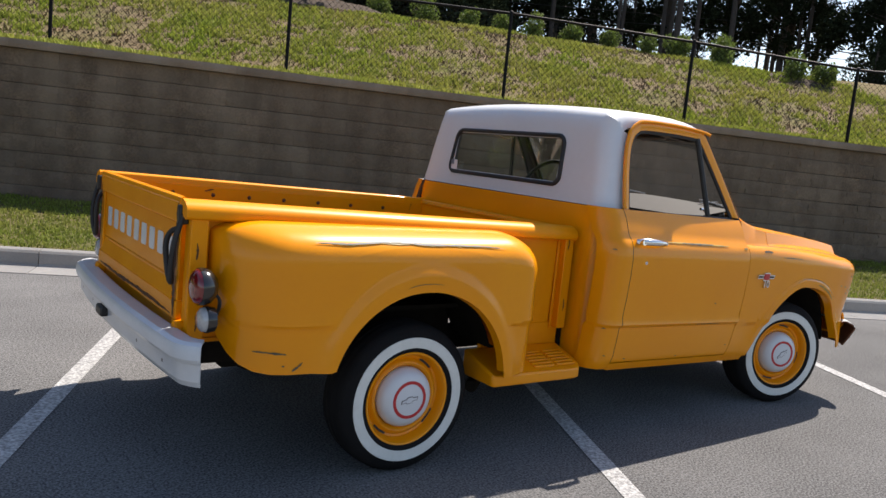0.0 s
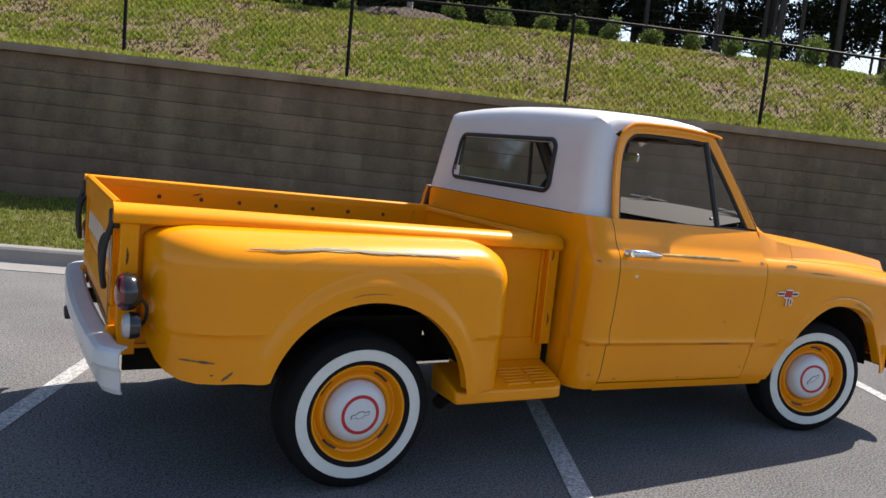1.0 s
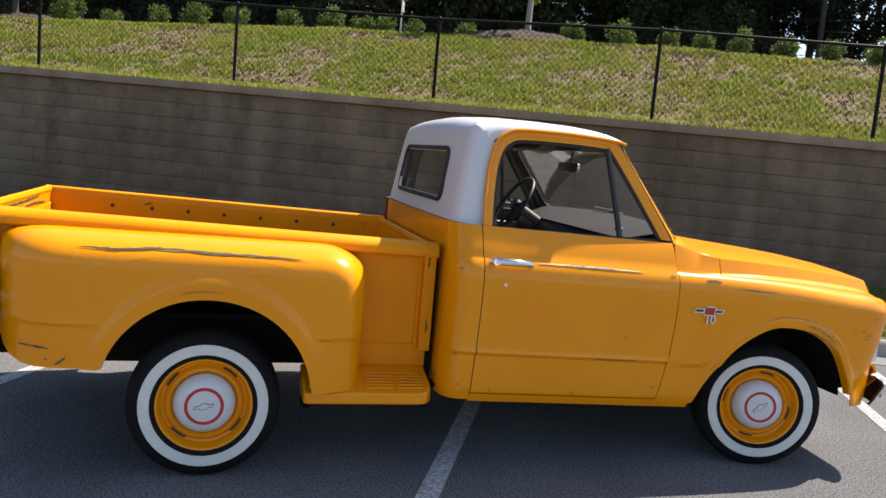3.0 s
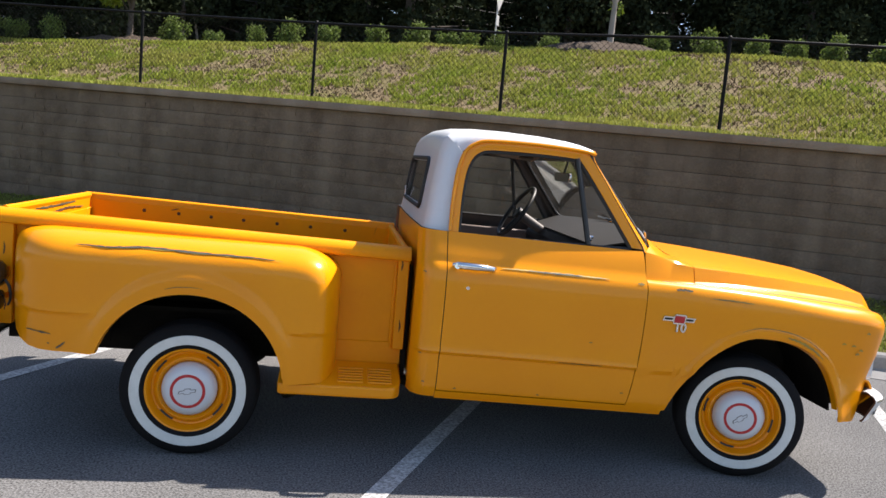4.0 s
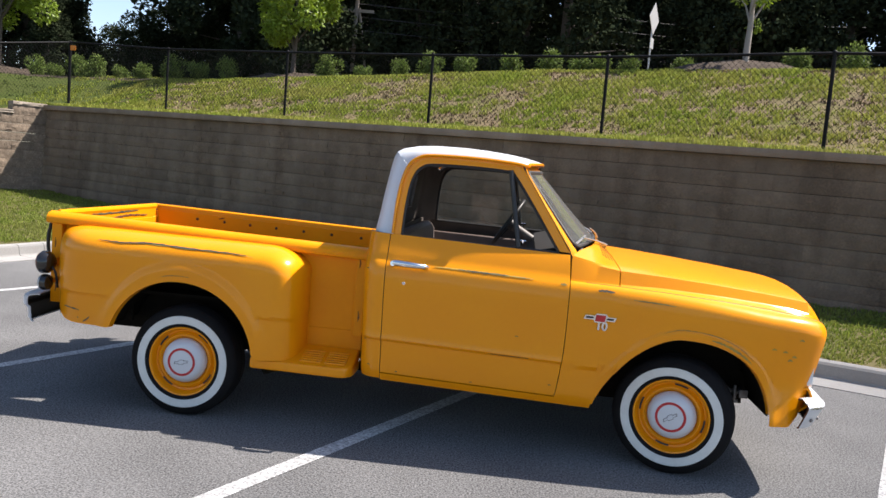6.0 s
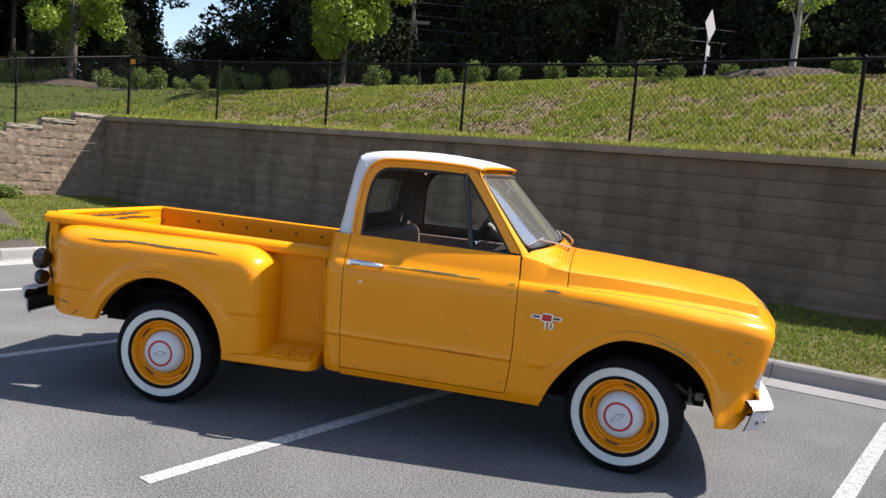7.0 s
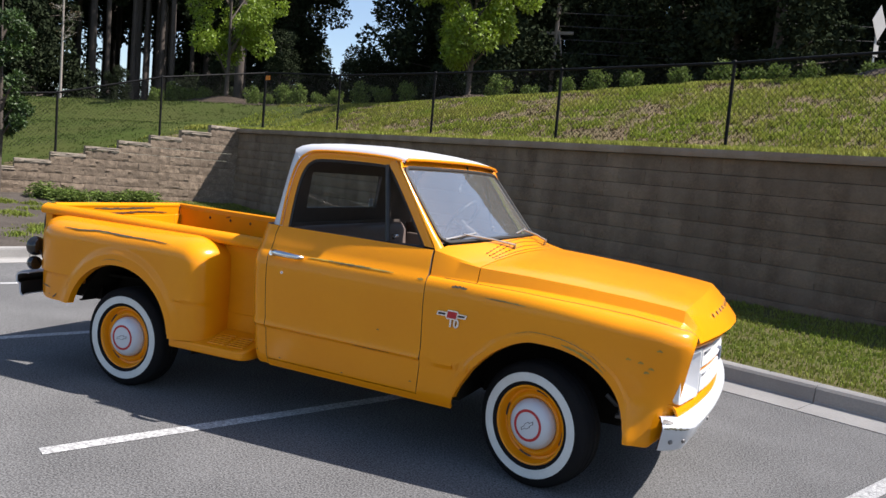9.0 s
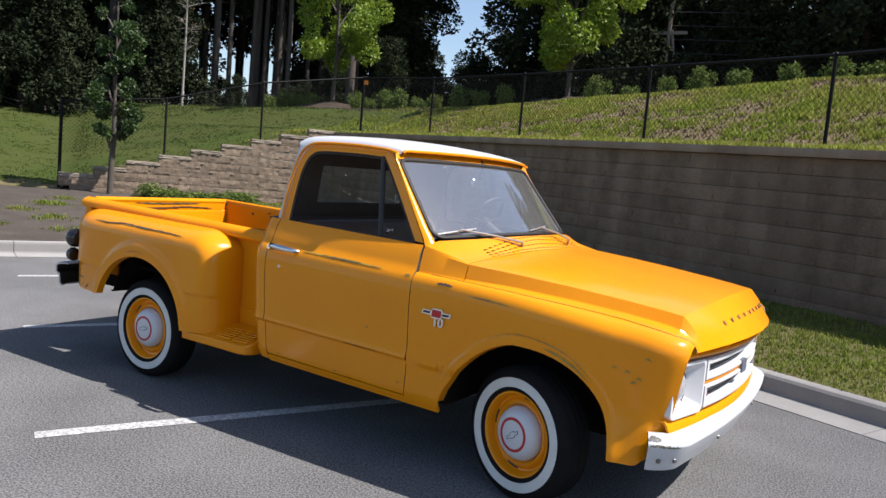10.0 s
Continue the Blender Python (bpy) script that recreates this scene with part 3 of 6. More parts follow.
VENT = [(1.865, 1.662), (1.905, 1.45), (1.945, 1.226)]
for door, side in zip(doors, (1, -1)):
    flip = (lambda s: s) if side > 0 else mirrored
    part("window_frame", flip(frame_strip(FRAME_OUT, FRAME_IN)), YELLOW, door, smooth=40, thick=0.025, inner=DARK)
    seal = [(x, -(lean_y(z) - 0.012), z) for x, z in dense([(x, z - 0.004) for x, z in FRAME_IN])]
    part("window_seal", flip(tube(seal, 0.011, 6)), RUBBER, door)
    part("sill_seal", flip(tube([(1.26, -0.880, 1.232), (1.7, -0.884, 1.222), (2.18, -0.880, 1.216)], 0.010, 6)), RUBBER, door)
    part("vent_divider", flip(tube([(x, -(lean_y(z) - 0.004), z) for x, z in VENT], 0.015, 8)), BLACK, door, "black vent window pillar")
    part("vent_latch", flip(join(tube([(1.965, -0.86, 1.245), (1.965, -0.835, 1.262)], 0.008), tube([(1.945, -0.835, 1.262), (1.985, -0.835, 1.262)], 0.008))), CHROME, door)
    pane = [(x, z) for x, z in FRAME_IN]
    for name, ring in () if side > 0 else (("side_glass", [p for p in pane if p[0] < 1.86] + [(1.862, 1.66), (1.94, 1.222)]), ("vent_glass", [(1.872, 1.657), (1.885, 1.645), (2.02, 1.46), (2.178, 1.225), (1.952, 1.222)])):
        g = flip(prism(ring, lambda a, b, d: (a, -(lean_y(b) - 0.014 - d), b), 0.005))
        part(name, g, CLEAR, door, smooth=0).visible_shadow = False
    inner = flip(prism([(1.22, 0.45), (2.22, 0.42), (2.2, 1.13), (1.23, 1.15)], lambda a, b, d: (a, -(0.865 + 0.02 * (1.2 - b) - d), b), 0.05))
    part("door_lining", inner, SEAT, door, bevel=0.01)
    # handle: base, grip and push button; lock below
    h = flip(join(tube([(1.235, -0.993, 1.085), (1.255, -1.018, 1.088), (1.34, -1.030, 1.086), (1.43, -1.022, 1.080), (1.447, -0.992, 1.077)], [0.014, 0.020, 0.019, 0.015, 0.010], 10),
                  tube([(1.248, -0.985, 1.080), (1.248, -1.034, 1.086)], 0.015, 12)))
    part("door_handle", h, CHROME, door, "chrome door handle", smooth=50)
    part("door_lock", flip(moved(lathe([(0, -0.012), (0.009, -0.012), (0.014, -0.006), (0.016, 0.004)], 16), Matrix.Translation((1.314, -0.998, 0.974)))), CHROME, door, "chrome key lock", smooth=50)

# cab shell: rear panel and roof in one pressing
RING = [((1.052, 0.42), (-1, 0)), ((1.055, 0.75), (-1, 0)), ((1.058, 1.05), (-1, 0)), ((1.060, 1.20), (-1, 0)), ((1.062, 1.242), (-1, 0.02))]
UPPER = [((1.066, 1.246), (-1, 0.05)), ((1.075, 1.3), (-1, 0.06)), ((1.083, 1.345), (-1, 0.08)), ((1.098, 1.46), (-1, 0.12)), ((1.118, 1.585), (-1, 0.18)), ((1.128, 1.648), (-0.97, 0.25)), ((1.138, 1.698), (-0.92, 0.40)), ((1.160, 1.741), (-0.72, 0.69)), ((1.200, 1.768), (-0.40, 0.92)), ((1.265, 1.784), (-0.16, 0.99)), ((1.38, 1.793), (-0.04, 1)), ((1.55, 1.793), (0.03, 1)), ((1.7, 1.785), (0.07, 1)), ((1.85, 1.770), (0.11, 1)), ((1.95, 1.755), (0.17, 1)), ((2.02, 1.739), (0.24, 1)), ((2.055, 1.728), (0.34, 1))]
ACROSS = [0, 0.2, 0.4, 0.485, 0.60, 0.70, 0.78]


def shell(rows, depth_of, half_of):
    """Rows of a centre point and the outward direction; sides wrap inwards round a rounded corner."""
    v, n = [], 0
    for (x, z), (nx, nz) in rows:
        k = math.hypot(nx, nz)
        nx, nz = nx / k, nz / k
        half, depth, r = half_of(x, z), depth_of(x, z), 0.11 if nz < 0.6 else lerp([(1.5, 0.075), (1.85, 0.060), (2.055, 0.026)], x)
        sec = []
        for y in ACROSS:
            yy = min(y, half - r)
            crown = 0.016 * (yy / half) ** 2 * (1 + 1.2 * max(nz, 0)) * lerp([(1.5, 1.0), (2.055, 0.45)], x)
            sec.append((yy if y < half - r else half - r, crown))
        base = sec[-1][1]
        for a in spans(0, 90, 6)[1:]:
            sec.append((half - r + r * math.sin(radians(a)), base + r * (1 - math.cos(radians(a)))))
        sec.append((half + 0.004, base + r + max(depth - r, 0.004)))
        full = [(-y, d) for y, d in reversed(sec[1:])] + sec
        bow = 0.22 * max(nz - 0.55, 0) * max((x - 1.75) / 0.3, 0)
        for y, d in full:
            fall = bow * (y / half) ** 2
            v.append((x - nx * d - fall, y, z - nz * d))
        n = len(full)
    m = len(rows)
    return v, [(i * n + j, (i + 1) * n + j, (i + 1) * n + j + 1, i * n + j + 1) for i in range(m - 1) for j in range(n - 1)], n


v, f, n = shell(RING, lambda x, z: 0.03, lambda x, z: 0.862 + 0.006 * min(z, 1.0))
part("cab_back", (v, f), YELLOW, truck, "yellow lower back panel of the cab", smooth=30, thick=0.015, inner=DARK)
v, f, n = shell(UPPER, lambda x, z: lerp([(1.06, 0.165), (1.13, 0.135), (1.16, 0.125), (1.23, 0.09), (1.4, 0.080), (1.8, 0.060), (1.95, 0.030), (2.06, 0.014)], x), lambda x, z: lerp([(1.24, 0.868), (1.30, 0.858), (1.60, 0.812), (1.70, 0.796), (1.77, 0.786), (1.81, 0.782)], z) if x < 1.3 else lerp([(1.3, 0.782), (1.8, 0.778), (2.06, 0.762)], x))
mid = n // 2
HOLE = {a for a in range(len(f)) if 2 <= a // (n - 1) <= 3 and mid - 3 <= a % (n - 1) <= mid + 2}
roof = part("cab_roof", (v, [q for a, q in enumerate(f) if a not in HOLE]), WHITE, truck, "white painted cab roof and rear pillars", smooth=32, thick=0.02, inner=DARK)


def round_rect(y0, y1, z0, z1, r, n=5):
    out = []
    for cy, cz, a0 in ((y1 - r, z1 - r, 0), (y0 + r, z1 - r, 90), (y0 + r, z0 + r, 180), (y1 - r, z0 + r, 270)):
        out += [(cy + r * math.cos(radians(a0 + 90 * k / n)), cz + r * math.sin(radians(a0 + 90 * k / n))) for k in range(n + 1)]
    return out


def back_x(z, y=0.0):
    return lerp([(1.30, 1.075), (1.325, 1.080), (1.46, 1.098), (1.605, 1.122), (1.65, 1.132)], z) + 0.012 * (y / 0.8) ** 2


ring = [(y * (1 - 0.16 * (z - 1.33)), z) for y, z in round_rect(-0.515, 0.515, 1.330, 1.600, 0.05)]
rear_win = part("rear_window", prism(ring, lambda a, b, d: (back_x(b, a) + 0.008 + d, a, b), 0.005), CLEAR, truck, "clear rear window glass with a small sticker", smooth=0)
rear_win.visible_shadow = False
part("window_gasket", tube([(back_x(z, y) - 0.004, y, z) for y, z in ring], 0.0125, 8, True), RUBBER, rear_win, "black rubber gasket")
part("window_sticker", join(box(1.074, 1.078, 0.425, 0.485, 1.345, 1.405)), PAPER, rear_win, "small white and blue flag sticker", smooth=0)
part("sticker_patch", box(1.071, 1.0735, 0.457, 0.485, 1.374, 1.405), BLUE, rear_win, smooth=0)

# rain gutter round the door, orange visor lip over the windscreen
gutter = [(x, -(lean_y(z) + 0.014), z + 0.002) for x, z in dense([(1.213, 1.245), (1.218, 1.40), (1.234, 1.545), (1.266, 1.645), (1.32, 1.694), (1.40, 1.713), (1.65, 1.716), (1.88, 1.704), (1.96, 1.690)])]
both("rain_gutter", tube(gutter, 0.0085, 8), YELLOW, truck)
lip = [(x + 0.005, y, z - 0.009) for x, y, z in v[(len(UPPER) - 1) * n + 3:len(UPPER) * n - 3]]
part("visor_lip", tube(lip, 0.009, 8), YELLOW, truck, "yellow lip over the windscreen")

# windscreen, its rubber, pillars and header


def screen(u, t, grow=0.0):
    """u across (-1 to 1), t from the base (0) to the top (1)."""
    half = 0.854 + (0.790 - 0.854) * t
    y = half * u
    x = (2.432 - 0.158 * u * u) + ((2.038 - 0.100 * u * u) - (2.432 - 0.158 * u * u)) * t
    return Vector((x + grow, y, 1.232 + (0.026 - 0.016 * t) * (1 - u * u) + 0.437 * t))


def screen_edge(inset):
    pts = []
    a = 1 - inset
    for cu, ct, a0 in ((a - 0.07, 0.97 - 0.10, 0), (-a + 0.07, 0.97 - 0.10, 90), (-a + 0.07, 0.04 + 0.10, 180), (a - 0.07, 0.04 + 0.10, 270)):
        for k in range(6):
            q = radians(a0 + 18 * k)
            pts.append((cu + 0.07 * math.cos(q), ct + 0.10 * math.sin(q)))
    out = []
    for i, (u, t) in enumerate(pts):
        u2, t2 = pts[(i + 1) % len(pts)]
        steps = 8 if abs(u2 - u) > 0.5 or abs(t2 - t) > 0.5 else 1
        out += [(u + (u2 - u) * s / steps, t + (t2 - t) * s / steps) for s in range(steps)]
    return out


windscreen = part("windscreen", sheet(lambda u, t: screen(u, t), spans(-0.99, 0.99, 16), spans(0.03, 0.985, 8)), SCREEN, truck, "curved clear windscreen with two wipers", smooth=60)
windscreen.visible_shadow = False
part("screen_rubber", tube([screen(u, t, 0.004) for u, t in screen_edge(0.012)], 0.0125, 8, True), RUBBER, windscreen, "black windscreen rubber")


def pillar(u, t):
    a = Vector((lerp([(0, 2.262), (0.5, 2.10), (1, 1.940)], t), -lean_y(1.212 + 0.47 * t) - 0.004, 1.208 + 0.476 * t))
    b = screen(-1, t, 0.004)
    c = (a + b) / 2 + Vector((0.012, -0.006, 0.002))
    return a * (1 - u) ** 2 + 2 * c * u * (1 - u) + b * u * u


both("windscreen_pillar", sheet(pillar, spans(-0.02, 1.05, 6), spans(-0.04, 1.05, 10)), YELLOW, truck, smooth=50, thick=0.025, inner=DARK)
part("roof_header", sheet(lambda u, t: screen(u, 0.978 + 0.075 * t) + Vector((0.006 * (1 - t), 0, 0.012 * t)), spans(-1.02, 1.02, 16), spans(0, 1, 2)), YELLOW, truck, smooth=50, thick=0.02, inner=DARK)

# bonnet and cowl
CUT_Y = [(2.25, 0.955), (2.42, 0.954), (2.51, 0.953), (2.75, 0.945), (3.0, 0.935), (3.4, 0.884), (3.55, 0.897), (3.65, 0.878), (3.70, 0.855), (3.735, 0.825)]
CUT_Z = [(2.25, 1.072), (2.51, 1.062), (2.8, 1.050), (3.1, 1.031), (3.4, 1.006), (3.55, 0.988), (3.64, 0.968), (3.69, 0.945), (3.72, 0.920), (3.735, 0.900)]
RIDGE = [(2.51, 1.150), (2.8, 1.134), (3.1, 1.112), (3.4, 1.083), (3.56, 1.062), (3.63, 1.050)]
RIDGE_Y = [(2.51, 0.905), (2.8, 0.872), (3.1, 0.838), (3.4, 0.803), (3.63, 0.774)]


def longer(x):
    return x if x < 3.3 else 3.3 + (x - 3.3) * 1.085


def bonnet(x, k):
    cy, cz, rz = lerp(CUT_Y, x), lerp(CUT_Z, x), lerp(RIDGE, x)
    ry = lerp(RIDGE_Y, x)
    by, low = ry + lerp([(2.51, 0.026), (2.8, 0.026), (3.1, 0.028), (3.63, 0.030)], x), cz + lerp([(2.51, 0.006), (2.8, 0.014), (3.2, 0.018), (3.63, 0.016)], x)
    ys = [cy - 0.004, cy - 0.010, (cy - 0.010 + by) / 2, by + 0.006, by, ry, ry - 0.016, 0.72 * ry, 0.38 * ry, 0.0]
    zs = [cz - 0.006, cz + 0.001, cz + 0.55 * (low - cz) + 0.001, low, low + 0.005, rz - 0.003, rz + 0.001, rz + 0.018, rz + 0.033, rz + 0.039]
    bow = 0.045 * max(x - 3.2, 0) / 0.43 * max(1 - (ys[k] / 0.774) ** 2, 0)
    return longer(x) + bow, -ys[k], zs[k]


def nose(t, k):
    """The fall of the bonnet from the end of its ridges to the lip over the grille."""
    a = Vector(bonnet(3.63, k))
    y = [-0.822, -0.816, -0.800, -0.782, -0.772, -0.745, -0.728, -0.52, -0.27, 0.0][k]
    lip_x = 3.872 - 0.128 * (y / 0.822) ** 2
    b = Vector((lip_x, y, 0.900 + 0.020 * (1 - (y / 0.822) ** 2)))
    c = (a + b) / 2 + Vector((0.010, 0, 0.012))
    if k < 3:
        c = Vector((lerp([(0, 3.738), (2, 3.735)], k), y - 0.02 + 0.012 * k, 0.958))
    return a * (1 - t) ** 2 + 2 * c * t * (1 - t) + b * t * t


def bonnet_half():
    xs = spans(2.518, 3.4, 12) + [3.48, 3.54, 3.59, 3.615, 3.63]
    top = sheet(bonnet, xs, range(10))
    front = sheet(nose, spans(0, 1, 8), range(10))
    back = sheet(lambda t, k: Vector(nose(1, k)) + Vector((-0.045 * t, 0, -0.022 * t)), (0, 1), range(10))
    return join(top, front, back)


half = bonnet_half()
part("bonnet", join(half, mirrored(half)), YELLOW, truck, "yellow bonnet with two raised ridges", smooth=16, thick=0.012)

COWL_REAR = [(0.956, 1.062), (0.953, 1.069), (0.951, 1.073), (0.949, 1.078), (0.945, 1.088), (0.914, 1.186), (0.905, 1.210), (0.840, 1.238), (0.58, 1.252), (0.28, 1.264), (0.0, 1.266)]
COWL_X = [2.254, 2.255, 2.256, 2.257, 2.257, 2.254, 2.258, 2.296, 2.378, 2.428, 2.440]
COWL_FRONT = [(0.949, 1.056), (0.944, 1.062), (0.940, 1.065), (0.936, 1.067), (0.931, 1.073), (0.905, 1.147), (0.889, 1.151), (0.652, 1.168), (0.46, 1.178), (0.24, 1.187), (0.0, 1.189)]


def cowl(t, k):
    (y0, z0), (y1, z1) = COWL_REAR[k], COWL_FRONT[k]
    e = t * t * (3 - 2 * t) if k > 6 else t + 0.2 * t * (1 - t)
    return COWL_X[k] + (2.512 - COWL_X[k]) * t, -(y0 + (y1 - y0) * e), z0 + (z1 - z0) * (t if k < 7 else 0.5 * t + 0.5 * e)


half = sheet(cowl, spans(0, 1, 8), range(11))
cowl_ob = part("cowl", join(half, mirrored(half)), YELLOW, truck, "yellow cowl with vent slots below the windscreen", smooth=22, thick=0.012)


def cowl_z(x, y):
    row = [cowl(min(max((x - COWL_X[k]) / (2.512 - COWL_X[k]), 0), 1), k) for k in range(7, 11)]
    return lerp([(q[1], q[2]) for q in row], -abs(y))


for row in range(4):
    for k in range(22):
        x, y = 2.444 + 0.018 * row, -0.60 + 1.2 * k / 21
        part("vent_slot", moved(box(-0.0022, 0.0022, -0.020, 0.020, -0.004, 0.0016), pose(x, y, cowl_z(x, y), 0, 14, 0)), BLACK, cowl_ob, smooth=0)

EDGE = [(x, lerp(CUT_Y, x), lerp(CUT_Z, x)) for x in spans(2.25, 3.3, 12)] + [(q[0], 0.004 - q[1], q[2] + 0.004) for q in [bonnet(x, 0) for x in spans(3.34, 3.63, 8)] + [nose(t, 0) for t in spans(0.1, 1, 9)]]
EDGE_Y, EDGE_Z = [(x, y) for x, y, z in EDGE], [(x, z) for x, y, z in EDGE]
# thin black bar in the shut line, drawing the shade of the open gap
seam = [(x, -(y - 0.003), z - 0.001) for x, y, z in EDGE if x > 2.26]
both("bonnet_seam", tube(seam, 0.0036, 5), BLACK, truck, smooth=60)

# front wings with wheel arches


def front_edge(z):
    return lerp([(0.38, 3.61), (0.50, 3.655), (0.62, 3.690), (0.78, 3.716), (0.90, 3.738), (1.1, 3.742)], z)


def arch_front(x):
    d = x - 2.915
    if -0.485 < d < 0:
        return 0.36 + 0.450 * (1 - (-d / 0.485) ** 1.65) ** 0.625
    if 0 <= d < 0.540:
        return 0.36 + 0.450 * (1 - (d / 0.540) ** 2.35) ** 0.43
    return 0.0


def wing_x(n=16):
    xs = [2.256, 2.30, 2.36, 2.41, 2.428]
    xs += [2.915 - 0.485 * math.cos(radians(a)) for a in spans(2, 88, n)]
    xs += [2.915 + 0.540 * math.sin(radians(a)) for a in spans(2, 88.5, n)]
    return xs + [3.458, 3.475, 3.50, 3.53, 3.565, 3.60, 3.635, 3.665, 3.69, 3.71, 3.725, 3.735]


ARCH = [(2.43, 0.34 + 0.04 * k) for k in range(3)] + [(x, arch_front(x)) for x in [2.915 - 0.485 * math.cos(radians(a)) for a in spans(3, 90, 24)] + [2.915 + 0.540 * math.sin(radians(a)) for a in spans(3, 88, 24)]] + [(3.455, 0.50 - 0.03 * k) for k in range(6)]


def wing(x, t):
    zb = max(arch_front(x), lerp([(2.25, 0.366), (2.43, 0.372), (3.45, 0.375), (3.66, 0.37), (3.735, 0.42)], x))
    cy, cz = lerp(EDGE_Y, x), lerp(EDGE_Z, x)
    zs = cz - 0.085
    if t <= 14:
        z = zb + (zs - zb) * t / 14
        w = side_w(x, z)
        q = min(max((0.056 - math.sqrt(min((x - a) ** 2 + (z - b) ** 2 for a, b in ARCH))) / 0.016, 0), 1)
        w += 0.012 * q * q * (3 - 2 * q)
    else:
        a = radians((t - 14) * 15)
        w0 = side_w(x, zs)
        z, w = zs + 0.085 * math.sin(a), cy + (w0 - cy) * math.cos(a)
    p = lerp([(0.60, 3.46), (0.86, 3.30)], z)
    xx = x if x < p else p + (x - p) * (front_edge(z) - p) / (3.735 - p)
    if x < 2.43:
        xx += (door_front(z + lift(x)) + 0.004 - 2.256) * (2.43 - x) / 0.174
    return xx, -w, z


ROWS_W = [0, 0.35, 0.9, 1.4, 2, 3, 4, 4.6, 5.2, 6, 7, 8, 9, 10, 11, 12, 13, 14, 15, 16, 17, 18, 19, 20]
wings = both("front_wing", sheet(wing, wing_x(), ROWS_W), YELLOW, truck, "yellow front wing with chipped wheel arch lip", smooth=22, thick=0.008)
# arch flanges
lip_f = [(x, -(side_w(x, arch_front(x)) + 0.006), arch_front(x)) for x in wing_x() if arch_front(x) > 0.40]
both("arch_flange", sheet(lambda i, t: (lip_f[i][0], lip_f[i][1] + 0.045 * t, lip_f[i][2] - 0.006 * t), range(len(lip_f)), (0, 1)), YELLOW, wings[0], smooth=60, thick=0.004)[1].parent = wings[1]

# worn edge of the arch lip, patches on wing and door


def patch(name, surface, spine, width, mat, parent, seed, label=""):
    """A ragged worn spot lying on a surface(a, b); spine: points (a, b); width: half its height."""
    rng = random.Random(seed)
    pts = smooth_curve([(a, b, 0) for a, b in spine], 10)
    v, f = [], []
    for i, p in enumerate(pts):
        e = math.sin(math.pi * (i + 0.5) / len(pts)) ** 0.45
        up, dn = width * e * rng.uniform(0.35, 1.1), width * e * rng.uniform(0.35, 1.1)
        for o in (up, 0, -dn):
            q = surface(p.x, p.y + o)
            v.append((q[0], q[1], q[2]))
    for i in range(len(pts) - 1):
        for k in range(2):
            f.append((i * 3 + k, (i + 1) * 3 + k, (i + 1) * 3 + k + 1, i * 3 + k + 1))
    return part(name, (v, f), mat, parent, label, smooth=0)


def on_side(x, z):
    return x, -(side_w(x, z) + 0.0025), z


patch("worn_paint", on_side, [(1.48, 1.082), (1.62, 1.080), (1.78, 1.074), (1.95, 1.068), (2.05, 1.064)], 0.006, PRIMER, doors[0], 1, "worn bare streak along the belt line")
patch("paint_chip", on_side, [(1.62, 1.079), (1.74, 1.074), (1.90, 1.070)], 0.006, CHIP, doors[0], 2)
patch("paint_chip", on_side, [(2.20, 1.052), (2.235, 1.050)], 0.008, PRIMER, doors[0], 3)
patch("paint_chip", on_side, [(1.82, 0.616), (1.92, 0.612), (2.06, 0.609)], 0.0028, CHIP, doors[0], 4)
for n_chip, (x, z) in enumerate(((1.09, 1.04), (1.10, 0.62), (1.13, 0.47), (1.30, 0.44), (1.74, 0.425), (2.19, 0.46), (1.98, 0.73))):
    patch("paint_chip", on_side, [(x - 0.008, z), (x, z + 0.002), (x + 0.009, z)], 0.004, CHIP, doors[0] if x > 1.21 else truck, 70 + n_chip)
patch("paint_chip", on_side, [(2.40, 1.035), (2.44, 1.036), (2.485, 1.033)], 0.009, CHIP, wings[0], 5)


def on_wing(x, a):
    q = wing(x, a)
    return q[0], q[1] - 0.003, q[2] + 0.002


patch("worn_paint", on_wing, [(2.60, 15.2), (2.72, 15.2), (2.86, 15.1)], 0.22, PRIMER, wings[0], 6)
patch("paint_chip", on_wing, [(2.63, 15.2), (2.74, 15.2)], 0.14, CHIP, wings[0], 7)
for k, (x, z) in enumerate(((3.44, 0.80), (3.50, 0.79), (3.55, 0.765), (3.58, 0.86), (3.53, 0.745))):
    patch("paint_chip", lambda a, b: (a, -(side_w(a, b) + 0.004), b), [(x - 0.012, z), (x, z + 0.004), (x + 0.014, z)], 0.007, PRIMER, wings[0], 20 + k)


def on_lip(x, o):
    z = arch_front(x) + 0.03 + o
    return x, -(side_w(x, z) + 0.0165), z


patch("worn_lip", on_lip, [(3.08, -0.006), (3.16, -0.008), (3.24, -0.010), (3.32, -0.012)], 0.009, PRIMER, wings[0], 31, "paint worn off the arch lip")
patch("worn_lip", on_lip, [(2.80, 0.022), (2.95, 0.024), (3.10, 0.022), (3.25, 0.018), (3.34, 0.012)], 0.0022, CHIP, wings[0], 32)

